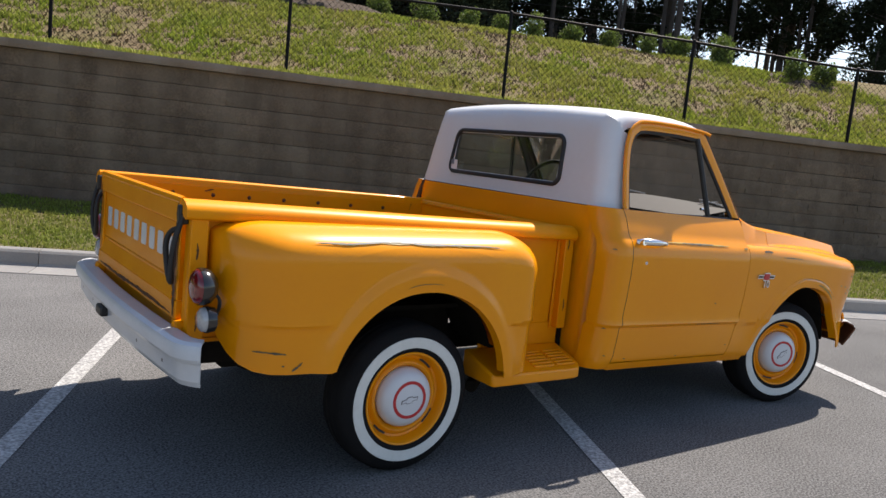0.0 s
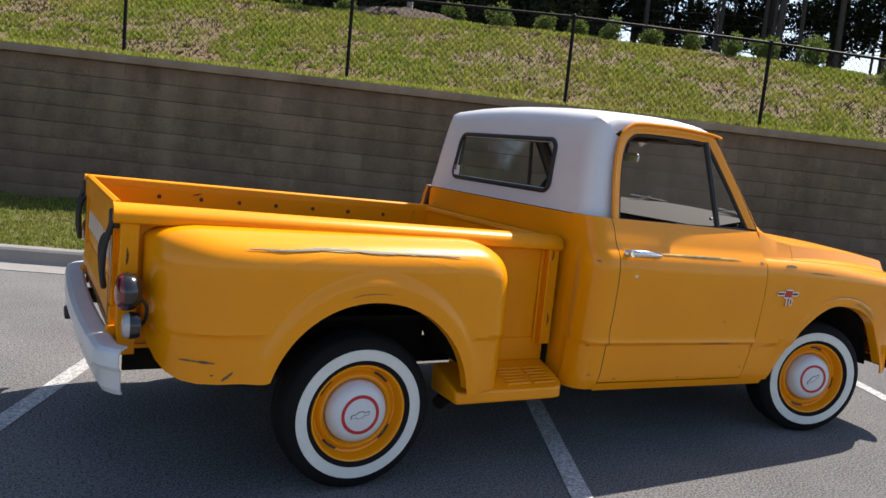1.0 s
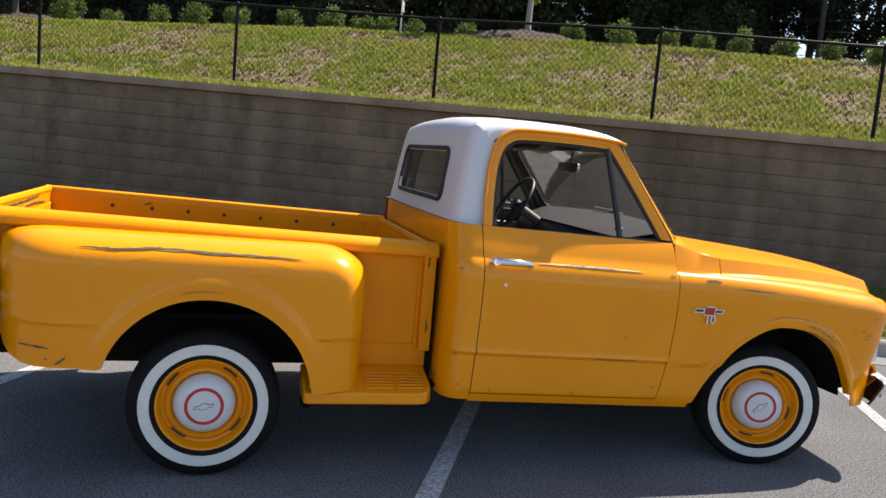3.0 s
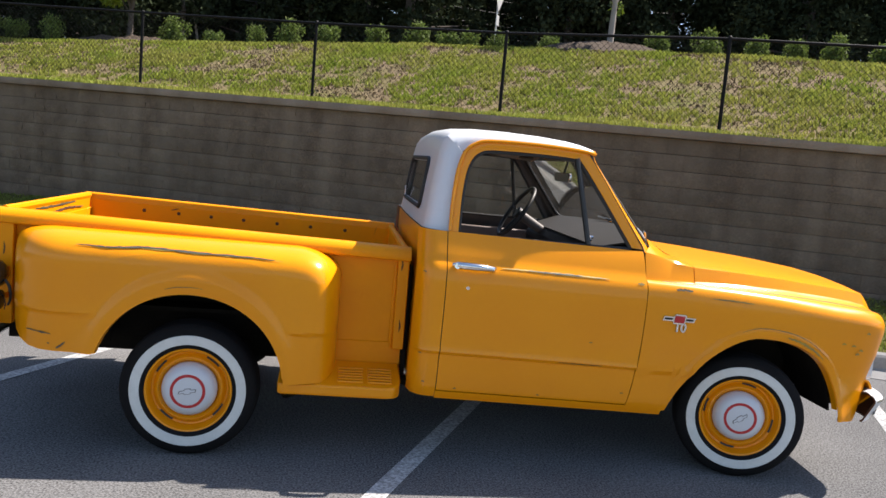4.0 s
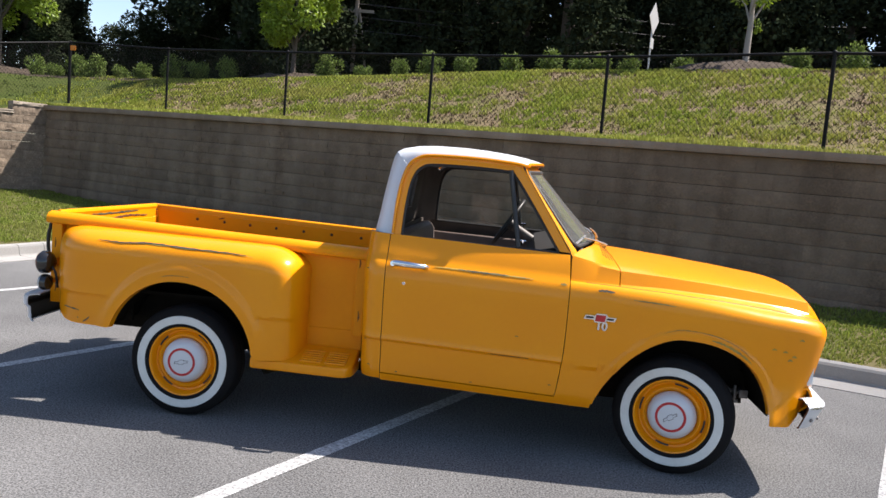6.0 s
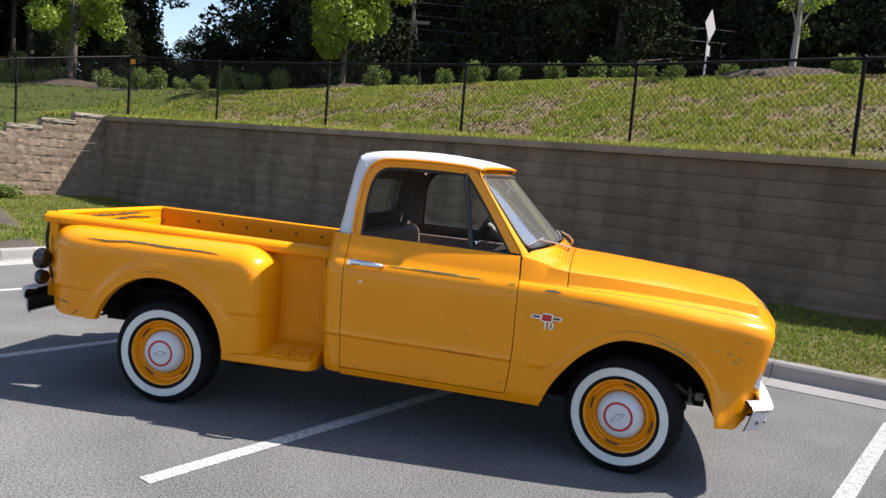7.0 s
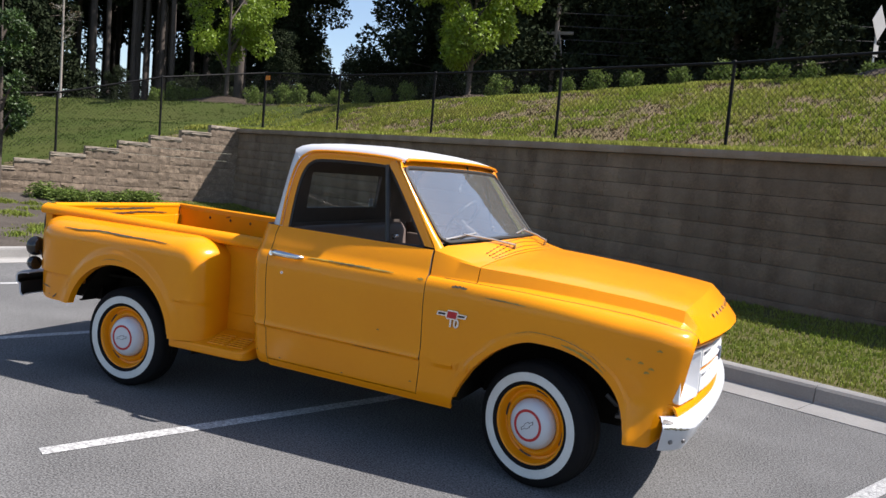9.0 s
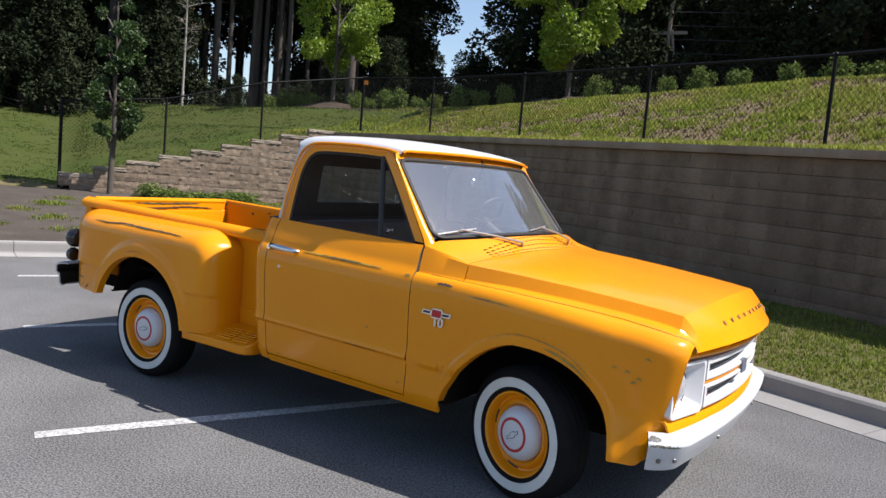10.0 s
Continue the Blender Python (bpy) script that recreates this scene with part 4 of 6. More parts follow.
# badge: coloured bars over a number
badge = part("wing_badge", join(prism([(-0.08, 0.012), (-0.03, 0.012), (-0.022, 0.026), (0.03, 0.026), (0.036, 0.012), (0.082, 0.012), (0.074, -0.012), (0.03, -0.012), (0.022, -0.026), (-0.03, -0.026), (-0.036, -0.012), (-0.088, -0.012)],
             lambda a, b, d: (2.424 + a, -(side_w(2.424 + a, 0.884 + b) + 0.012 - d), 0.884 + b - 0.03 * a), 0.014)), CHROME, wings[0], "chrome wing badge with red centre and number", smooth=0)
part("badge_centre", prism([(-0.024, 0.018), (0.026, 0.018), (0.022, -0.018), (-0.028, -0.018)], lambda a, b, d: (2.424 + a, -(side_w(2.424, 0.884) + 0.0145 - d), 0.884 + b - 0.03 * a), 0.006), RED, badge, smooth=0)
for a0, a1 in ((-0.074, -0.036), (0.034, 0.070)):
    part("badge_inlay", prism([(a0, 0.005), (a1, 0.005), (a1 - 0.004, -0.005), (a0 - 0.004, -0.005)], lambda a, b, d: (2.424 + a, -(side_w(2.424 + a, 0.884) + 0.0145 - d), 0.884 + b - 0.03 * a), 0.006), BLACK, badge, smooth=0)
curve = bpy.data.curves.new("ten", "FONT")
curve.body, curve.size, curve.extrude, curve.align_x, curve.align_y = "10", 0.066, 0.005, "CENTER", "CENTER"
curve.offset = 0.0022
temp = new("ten", curve)
digits = bpy.data.meshes.new_from_object(temp.evaluated_get(bpy.context.evaluated_depsgraph_get()))
bpy.data.objects.remove(temp)
digits.materials.clear()
digits.materials.append(CHROME)
number = part("badge_number", digits, None, badge, "chrome number 10")
number.matrix_basis = Matrix.Translation((2.432, -(side_w(2.44, 0.832) + 0.008), 0.838)) @ pose(0, 0, 0, 90, 1.7, 0)

# grille, headlamps, front panel
PANEL = [(0.44, 0.915, -0.03), (0.445, 0.917, 0.0), (0.50, 0.93, 0.062), (0.545, 0.93, 0.062), (0.575, 0.93, 0.048), (0.590, 0.93, 0.034), (0.594, 0.93, -0.085), (0.848, 0.905, -0.085), (0.852, 0.90, 0.022), (0.868, 0.86, 0.030), (0.880, 0.85, 0.0)]
front = part("front_panel", sheet(lambda u, k: (3.735 - 0.105 * (u * PANEL[k][1] / 0.93) ** 2 + PANEL[k][2], u * PANEL[k][1], PANEL[k][0]), spans(-1, 1, 24), range(len(PANEL))), YELLOW, truck, "yellow front panel round the grille", smooth=30, thick=0.012)
lipbar = [(3.815 - 0.115 * (y / 0.80) ** 2, y, 0.872) for y in spans(-0.81, 0.81, 14)]
part("grille_surround", tube(lipbar, 0.016, 8), YELLOW, front)


def grille_x(y):
    return 3.790 - 0.075 * (y / 0.74) ** 2


def bar(z0, z1, y0, y1, proud, depth, n=10):
    def at(u, k):
        y = y0 + (y1 - y0) * u
        x = grille_x(y) + proud
        return [(x - depth, y, z0), (x - 0.006, y, z0), (x, y, z0 + 0.006), (x, y, z1 - 0.006), (x - 0.006, y, z1), (x - depth, y, z1)][k]
    s = sheet(at, spans(0, 1, n), range(6))
    e = [at(0, k) for k in range(6)], [tuple(range(6))]
    g = [at(1, k) for k in range(6)], [tuple(reversed(range(6)))]
    return join(s, e, g)


grille = part("grille", join(bar(0.810, 0.838, -0.60, 0.60, 0.012, 0.07), bar(0.733, 0.754, -0.60, 0.60, 0.012, 0.07), bar(0.692, 0.711, -0.60, 0.60, 0.012, 0.07), bar(0.600, 0.626, -0.60, 0.60, 0.012, 0.07),
                             *[bar(a, b, c, c + 0.022, 0.012, 0.07, 2) for a, b in ((0.735, 0.836), (0.602, 0.71)) for c in (-0.602, 0.58)]), WHITE, truck, "white painted grille with two long slots", smooth=20)
part("grille_strip", bar(0.713, 0.731, -0.60, 0.60, 0.004, 0.05), YELLOW, grille, "yellow strip between the slots", smooth=20)
part("grille_backing", bar(0.60, 0.838, -0.60, 0.60, -0.05, 0.01), BLACK, grille, smooth=0)
part("grille_emblem", prism(round_rect(-0.055, 0.055, 0.688, 0.756, 0.012), lambda a, b, d: (3.808 - d, a, b), 0.02), BLUE, grille, "small blue emblem plate", smooth=0)
for sgn in (-1, 1):
    cy = sgn * 0.768
    ring = round_rect(-0.150, 0.150, 0.592, 0.846, 0.03)
    low, small = [0.0, 0.012, 0.012, 0.004, -0.05], [1.0, 1.0, 0.90, 0.86, 0.0]

    def bowl(i, k):
        y, z = ring[i % len(ring)]
        if k == 4:
            a = math.atan2(z - 0.719, y)
            y, z = 0.100 * math.cos(a), 0.719 + 0.100 * math.sin(a)
        elif k:
            y, z = y * small[k], 0.719 + (z - 0.719) * small[k]
        return grille_x(cy + y) + (low[k] if k else -0.06), cy + y, z
    bez = part("headlamp_bezel", sheet(bowl, range(len(ring) + 1), range(5)), WHITE, truck, "white square headlamp bezel round a recessed lamp", smooth=25)
    part("headlamp", moved(lathe([(0, -0.030), (0.04, -0.027), (0.075, -0.012), (0.088, 0.0), (0.098, 0.004), (0.106, 0.016)], 28), pose(grille_x(cy) - 0.045, cy, 0.719, 0, 0, 90)), CLEARLENS, bez, "round clear headlamp", smooth=50)
    part("headlamp_ring", moved(lathe([(0.090, -0.010), (0.096, -0.014), (0.103, -0.008), (0.106, 0.006)], 28), pose(grille_x(cy) - 0.045, cy, 0.719, 0, 0, 90)), CHROME, bez, smooth=50)
    part("parking_lamp", bar(0.632, 0.686, min(sgn * 0.50, sgn * 0.57), max(sgn * 0.50, sgn * 0.57), -0.012, 0.02, 2), AMBER, grille, "small amber parking lamp", smooth=0)
def on_nose(y, t):
    """A point of the bonnet's front slope at the width y."""
    row = sorted((nose(t, k) for k in range(10)), key=lambda q: q.y)
    return lerp([(q.y, q.x) for q in row], -abs(y)), y, lerp([(q.y, q.z) for q in row], -abs(y))


for k in range(9):
    x, y, z = on_nose(-0.438 + 0.1095 * k, 0.52)
    part("bonnet_lettering", box(0, 0.004, -0.012, 0.012, -0.011, 0.011), CHROME, front, "plain chrome bar on the bonnet front", smooth=0).matrix_basis = Matrix.Translation((x + 0.002, y, z + 0.002)) @ pose(0, 0, 0, 0, -38, -12 * y / 0.44)


def bumper_line(xc, sign, half=0.90, r=0.22, sweep=0.055, turn=60):
    """The plan of a bumper: a shallow bow with swept-back ends; (x, y, outward x, outward y)."""
    out = []
    side = half - r * math.sin(radians(60))
    for y in spans(0, side, 8):
        out.append((xc - sign * sweep * (y / side) ** 2, y, sign, 0.12 * y / side))
    xe = xc - sign * (sweep + r)
    for a in spans(7, turn, 8)[1:]:
        out.append((xe + sign * r * math.cos(radians(a)), side + r * math.sin(radians(a)), sign * math.cos(radians(a)), math.sin(radians(a))))
    return [(x, -y, nx, -ny) for x, y, nx, ny in reversed(out[1:])] + out


def bumper(line, section):
    return sheet(lambda i, k: (line[i][0] + line[i][2] * section[k][0], line[i][1] + line[i][3] * section[k][0], section[k][1]), range(len(line)), range(len(section)))


FRONT_LINE, REAR_LINE = bumper_line(3.842, 1, 1.03, 0.235, 0.055, 68), bumper_line(-1.085, -1, 0.945, 0.15, 0.03)
FRONT_SECTION = [(-0.090, 0.530), (-0.082, 0.540), (-0.055, 0.542), (-0.012, 0.520), (-0.002, 0.509), (0.0, 0.499), (-0.004, 0.486), (-0.030, 0.431), (-0.058, 0.374), (-0.072, 0.368)]
fb = part("front_bumper", bumper(FRONT_LINE, FRONT_SECTION), BUMPER, truck, "white painted front bumper, scuffed at the end", smooth=22, thick=-0.01, inner=RUST)
for i in (2, 5, 12, 20, 27, 30):
    x, y, nx, ny = FRONT_LINE[i]
    part("bumper_bolt", moved(lathe([(0, -0.009), (0.008, -0.008), (0.013, 0.0)], 10), pose(x - 0.030 * nx, y - 0.030 * ny, 0.427, 0, 0, math.degrees(math.atan2(ny, nx)) + 90)), STEEL, fb)


def on_bumper(s, z):
    i = min(int(s), len(FRONT_LINE) - 2)
    a, b = (Vector(FRONT_LINE[k]) for k in (i, i + 1))
    p = a.lerp(b, s - i)
    o = lerp([(0.477, -0.006), (0.499, 0.0), (0.520, -0.012), (0.542, -0.055)], z) + 0.003
    return p.x + p.z * o, p.y + p.w * o, z + 0.002


patch("bumper_scuff", on_bumper, [(0.2, 0.499), (1.5, 0.501), (3.5, 0.497), (5.0, 0.495)], 0.007, CHIP, fb, 40)
patch("bumper_scuff", on_bumper, [(0.1, 0.524), (0.8, 0.528), (2.0, 0.526)], 0.010, STEEL, fb, 41)
rb = part("rear_bumper", bumper(REAR_LINE, [(-0.075, 0.662), (-0.065, 0.668), (-0.016, 0.667), (-0.004, 0.661), (0.0, 0.648), (0.0, 0.618), (-0.005, 0.608), (-0.018, 0.602), (-0.022, 0.594), (-0.026, 0.530), (-0.034, 0.513), (-0.045, 0.511)]), BLACK, truck, "white painted rear bumper with bolts", smooth=22, thick=-0.01, inner=BUMPER)
for i in (9, 12, 20, 23):
    x, y, nx, ny = REAR_LINE[i]
    part("bumper_bolt", moved(lathe([(0, -0.009), (0.008, -0.008), (0.013, 0.0)], 10), pose(x - 0.022 * nx, y - 0.022 * ny, 0.560, 0, 0, math.degrees(math.atan2(ny, nx)) + 90)), STEEL, rb)
part("plate_lamp", box(-1.102, -1.068, 0.06, 0.16, 0.55, 0.595), BLACK, rb, bevel=0.008)
for y in (-0.435, 0.435):
    part("bumper_bracket", box(-1.03, -0.865, y - 0.025, y + 0.025, 0.55, 0.62), BLACK, rb)

# ---- load bed ----


def rail_z(x):
    return 1.158 - 0.028 * (x + 1.0)


BED_X = [-0.965, -0.62, -0.60, 0.0, 0.50, 0.52, 1.02]


def bed_low(x):
    return 0.43 if x > 0.51 else 0.98 if x > -0.61 else 0.63


bed_box = part("bed_side", join(sheet(lambda x, k: (x, [-0.69, -0.69, -0.683, -0.69][k], [bed_low(x), max(bed_low(x), 0.598), max(bed_low(x), 0.603), rail_z(x) - 0.02][k]), BED_X, range(4))), BED, truck, "yellow bed side panel", smooth=20, thick=0.018)
part("bed_side", join(sheet(lambda x, k: (x, [0.69, 0.69, 0.69][k], [0.66, 0.70, rail_z(x) - 0.02][k]), BED_X, range(3))), BED, truck, smooth=20, thick=-0.018)


def rail(x, k):
    a = [(-0.722, -0.03), (-0.722, 0.012), (-0.728, 0.020), (-0.742, 0.024), (-0.775, 0.014), (-0.796, -0.004), (-0.803, -0.026), (-0.798, -0.044), (-0.784, -0.052), (-0.765, -0.046), (-0.745, -0.044)][k]
    return x, a[0] + 0.046, rail_z(x) + a[1]


xs = [-1.0, -0.99, -0.6, -0.2, 0.2, 0.6, 1.03, 1.035]
rails = both("bed_rail", join(sheet(rail, xs, range(11)), ([rail(-1.0, k) for k in range(11)], [tuple(range(11))]), ([rail(1.035, k) for k in range(11)], [tuple(reversed(range(11)))])), BED, truck, "rolled yellow top rail of the bed", smooth=40)
for sgn in (1, -1):
    flip = (lambda s: s) if sgn > 0 else mirrored
    part("bed_post", flip(join(box(0.972, 1.03, -0.738, -0.691, 0.575, 1.075), box(0.955, 0.973, -0.700, -0.691, 0.575, 1.08))), BED, truck, bevel=0.006)
    part("bed_post", flip(join(box(-0.97, -0.89, -0.735, -0.691, 0.60, 1.13), box(-0.97, -0.955, -0.695, -0.665, 0.60, 1.13))), BED, truck, bevel=0.006)
part("bed_bulkhead", join(box(1.00, 1.02, -0.69, 0.69, 0.62, 1.09)), BED, truck)
part("bulkhead_rail", tube([(1.013, -0.685, 1.094), (1.013, 0.685, 1.094)], 0.022, 8), BED, truck, "worn pale yellow front rail of the bed")
# added dark box that keeps sunlit ground from showing between bed and cab
part("cab_mount", box(1.024, 1.05, -0.70, 0.70, 0.42, 1.02), UNDER, truck)
part("splash_plate", box(2.28, 2.455, -0.895, -0.48, 0.385, 0.86), UNDER, truck)
part("splash_plate", box(-0.93, -0.45, -0.672, -0.655, 0.52, 0.99), UNDER, truck)
part("bed_floor", box(-0.945, 1.0, -0.672, 0.672, 0.70, 0.72), UNDER, truck)
for sgn in (1, -1):
    for k in range(7):
        x = -0.62 + 0.22 * k
        part("bed_bolt", moved(lathe([(0, -0.006 * sgn), (0.008, -0.005 * sgn), (0.012, 0.0)], 10), Matrix.Translation((x, sgn * 0.671, 1.068 - 0.028 * x))), RUST, truck)
    patch("rust_spot", lambda a, b: (a, 0.670 * sgn, b), [(-0.45, 1.10), (-0.40, 1.112)], 0.006, RUST, truck, 60 + sgn)
    patch("rust_spot", lambda a, b: (a, 0.670 * sgn, b), [(0.90, 1.03), (0.905, 1.06), (0.915, 1.09)], 0.008, RUST, truck, 63 + sgn)

# tailgate: frame, recessed panel, plain white shapes, chains in black hose
gate = part("tailgate", join(box(-0.995, -0.96, -0.655, 0.655, 1.08, 1.163), box(-0.995, -0.96, -0.655, 0.655, 0.70, 0.775), box(-0.99, -0.96, -0.655, -0.60, 0.775, 1.08), box(-0.99, -0.96, 0.60, 0.655, 0.775, 1.08),
                             box(-0.977, -0.961, -0.60, 0.60, 0.775, 1.08), box(-0.983, -0.96, -0.60, 0.60, 0.845, 0.857)), BED, truck, "closed yellow tailgate with painted white shapes", bevel=0.006)
part("gate_ledge", prism([(-0.976, 0.842), (-0.997, 0.776), (-0.965, 0.776), (-0.965, 0.842)], lambda a, b, d: (a, -0.60 + d, b), 1.20), BED, gate, "sloping foot of the recessed field")
part("tailgate_top", tube([(-0.975, -0.655, 1.163), (-0.975, 0.655, 1.163)], 0.022, 8), BED, gate)
for k in range(9):
    y = 0.500 - 0.125 * k
    part("tailgate_lettering", prism(round_rect(-0.036, 0.036, -0.047, 0.047, 0.012), lambda a, b, d: (-0.9805 + d, y + a, 0.965 + b), 0.0035), WHITE, gate, "plain white block on the tailgate", smooth=0)
for sgn in (1, -1):
    y = -0.70 * sgn
    loop = [(-0.995, y, 1.12), (-1.02, y * 0.99, 1.02), (-1.025, y * 0.97, 0.92), (-1.015, y * 0.93, 0.85), (-1.02, y * 0.88, 0.90), (-1.025, y * 0.86, 0.99), (-1.015, y * 0.88, 1.04), (-0.995, y * 0.92, 1.06)]
    part("gate_chain", tube([tuple(p) for p in smooth_curve(loop, 5)], 0.011, 8), RUBBER, truck, "gate chain in black rubber hose", smooth=60)
    part("chain_hook", join(box(-1.01, -0.965, min(y, y * 0.95), max(y, y * 0.95), 1.08, 1.155)), BLACK, truck, bevel=0.008)
    part("gate_hinge", join(box(-1., -0.955, min(y * 0.90, y * 0.99), max(y * 0.90, y * 0.99), 0.655, 0.70), moved(lathe([(0, -0.012), (0.014, -0.012), (0.018, 0.0)], 12), pose(-0.995, y * 0.95, 0.68, 0, 0, -90))), BED, truck, bevel=0.004)
    lamp = part("tail_lamp", moved(lathe([(0, -0.05), (0.035, -0.047), (0.058, -0.036), (0.068, -0.020), (0.068, -0.012)], 28), pose(-0.945, -0.825 * sgn, 0.866, 0, 0, -90)), REDLENS, truck, "round red tail lamp in black housing", smooth=50)
    part("lamp_housing", moved(lathe([(0.070, -0.018), (0.072, 0.0), (0.066, 0.03), (0.045, 0.055), (0.0, 0.062)], 28), pose(-0.945, -0.825 * sgn, 0.866, 0, 0, -90)), GLOSSBLACK, lamp, smooth=50)
    lamp = part("reversing_lamp", moved(lathe([(0, -0.04), (0.03, -0.038), (0.044, -0.028), (0.048, -0.010)], 24), pose(-0.925, -0.850 * sgn, 0.745, 0, 0, -90)), CLEARLENS, truck, "round clear reversing lamp", smooth=50)
    part("lamp_housing", moved(lathe([(0.050, -0.012), (0.051, 0.0), (0.046, 0.03), (0.0, 0.045)], 24), pose(-0.925, -0.850 * sgn, 0.745, 0, 0, -90)), GLOSSBLACK, lamp, smooth=50)
    for b0, b1, z0, z1 in ((0.73, 0.85, 0.735, 0.765), (0.73, 0.83, 0.84, 0.89)):
        part("lamp_bracket", box(-0.915, -0.903, min(-b0 * sgn, -b1 * sgn), max(-b0 * sgn, -b1 * sgn), z0, z1), BED, lamp, bevel=0.003)
    part("lamp_cable", tube([tuple(p) for p in smooth_curve([(-0.90, -0.825 * sgn, 0.85), (-0.865, -0.83 * sgn, 0.81), (-0.87, -0.80 * sgn, 0.74), (-0.905, -0.745 * sgn, 0.70)], 5)], 0.007, 6), RUBBER, lamp)
part("rear_sill", box(-0.955, -0.895, -0.66, 0.66, 0.60, 0.70), BED, truck)

# rust on the tailgate, posts and inner faces
for n_rust, (y, z0, z1, w) in enumerate(((-0.634, 0.71, 1.15, 0.020), (0.622, 0.78, 1.13, 0.010), (-0.640, 0.98, 1.16, 0.010))):
    patch("rust_streak", lambda a, b: (-0.9975, b, a), [(z0, y), (z0 + 0.3 * (z1 - z0), y + 0.006), (z0 + 0.7 * (z1 - z0), y - 0.004), (z1, y)], w, RUST, gate, 80 + n_rust)
patch("rust_streak", lambda a, b: (-0.9965, a, b), [(-0.6, 0.716), (-0.2, 0.722), (0.2, 0.714), (0.6, 0.72)], 0.012, RUST, gate, 84)
patch("rust_streak", lambda a, b: (-0.9585, a, b), [(-0.45, 1.105), (-0.1, 1.098), (0.2, 1.11), (0.5, 1.10)], 0.009, RUST, gate, 85)
patch("rust_streak", lambda a, b: (-0.9575, a, b), [(-0.3, 1.14), (0.0, 1.138), (0.35, 1.142)], 0.008, CHIP, gate, 86)
for n_rust, (x, z) in enumerate(((-0.93, 0.70), (-0.915, 0.86), (-0.94, 0.98), (1.0, 0.70), (0.99, 1.03))):
    patch("rust_spot", lambda a, b: (b, (-0.7365 if x < 0 else -0.7395), a), [(z - 0.03, x), (z, x + 0.004), (z + 0.035, x)], 0.006, RUST, truck, 90 + n_rust)

# rear wings (step-side): bulge over the bed side


def arch_rear(x):
    d = abs(x + 0.005) / 0.46
    return 0.40 + 0.452 * (1 - d ** 2.05) ** 0.5 if d < 1 else 0.0


def fall(s, n):
    return max(1 - min(max(s, 0), 1) ** n, 0) ** (1 / n)


def wing_top(x):
    k = min(max((x - 0.46) / 0.225, 0), 1)
    q = min(max((-0.68 - x) / 0.19, 0), 1)
    return 1.112 - 0.014 * (x + 0.5) - 0.16 * (1 - math.sqrt(1 - 0.97 * k * k)) - 0.07 * (1 - math.sqrt(1 - 0.97 * q * q))


def bulge(x, z):
    zt = wing_top(x)
    d = 0.272 * fall((-0.56 - x) / 0.31, 2.3) * fall((x - 0.535) / 0.15, 2.4) * fall((z - zt + 0.15) / 0.15, 2.5)
    cz = 0.70 - 0.035 * x
    reach = math.hypot(x + 0.005, max(z - 0.40, 0) * 0.94) - 0.468
    away = min(max((reach - 0.05) / 0.05, 0), 1) * (1.0 if x > 0 else 0.8)
    if z < cz:
        d -= away * (0.012 * min(1, (cz - z) / 0.014) + 0.03 * max(0, cz - 0.02 - z))
    elif z < cz + 0.05 and d > 0.1:
        d += away * 0.006 * (1 - (z - cz) / 0.05)
    if reach < 0.075 and z > 0.42:
        q = min((0.075 - reach) / 0.06, 1)
        d += 0.016 * q * q * (3 - 2 * q)
    return 0.690 + max(d, 0.0)


def wing_bottom(x):
    low = lerp([(-0.87, 0.74), (-0.86, 0.68), (-0.84, 0.62), (-0.80, 0.57), (-0.75, 0.543), (-0.68, 0.53), (-0.44, 0.53), (0.44, 0.425), (0.70, 0.425)], x)
    return max(low, arch_rear(x))


def rear_wing(x, t):
    zb, zt = wing_bottom(x), wing_top(x)
    z = zb + (zt - zb) * t
    return x, -bulge(x, z), z


XS = [-0.56 - 0.31 * math.sin(radians(a)) for a in (90, 87, 83, 78, 70, 60, 50, 38, 26, 13)] + [-0.54, -0.50, -0.48, -0.4655] + [-0.005 - 0.46 * math.cos(radians(a)) for a in spans(1.5, 178.5, 34)]
XS += [0.4565, 0.475, 0.50, 0.52, 0.535] + [0.535 + 0.15 * math.sin(radians(a)) for a in (12, 24, 36, 48, 60, 70, 78, 84, 88, 90)]
TS = [0, 0.02, 0.05, 0.08, 0.10, 0.12, 0.145, 0.17, 0.195, 0.22, 0.235, 0.25, 0.262, 0.275, 0.29, 0.31, 0.335, 0.36, 0.385, 0.41, 0.43, 0.47, 0.5, 0.58, 0.66, 0.73] + [0.74 + 0.26 * math.sin(radians(a)) for a in (0, 10, 20, 30, 40, 50, 60, 68, 75, 81, 86, 90)]
rear_wings = both("rear_wing", sheet(rear_wing, XS, TS), YELLOW, truck, "bulging yellow step-side rear wing with a long scratch", smooth=24, thick=0.008)
lip_r = [(x, -bulge(x, arch_rear(x)), arch_rear(x)) for x in XS if arch_rear(x) > wing_bottom(x) - 0.001 and arch_rear(x) > 0.43]
both("arch_flange", sheet(lambda i, t: (lip_r[i][0], lip_r[i][1] + 0.05 * t, lip_r[i][2] - 0.004 * t), range(len(lip_r)), (0, 1)), YELLOW, rear_wings[0], smooth=60, thick=0.004)[1].parent = rear_wings[1]


def on_bulge(x, z):
    return x, -(bulge(x, z) + 0.003), z + 0.001


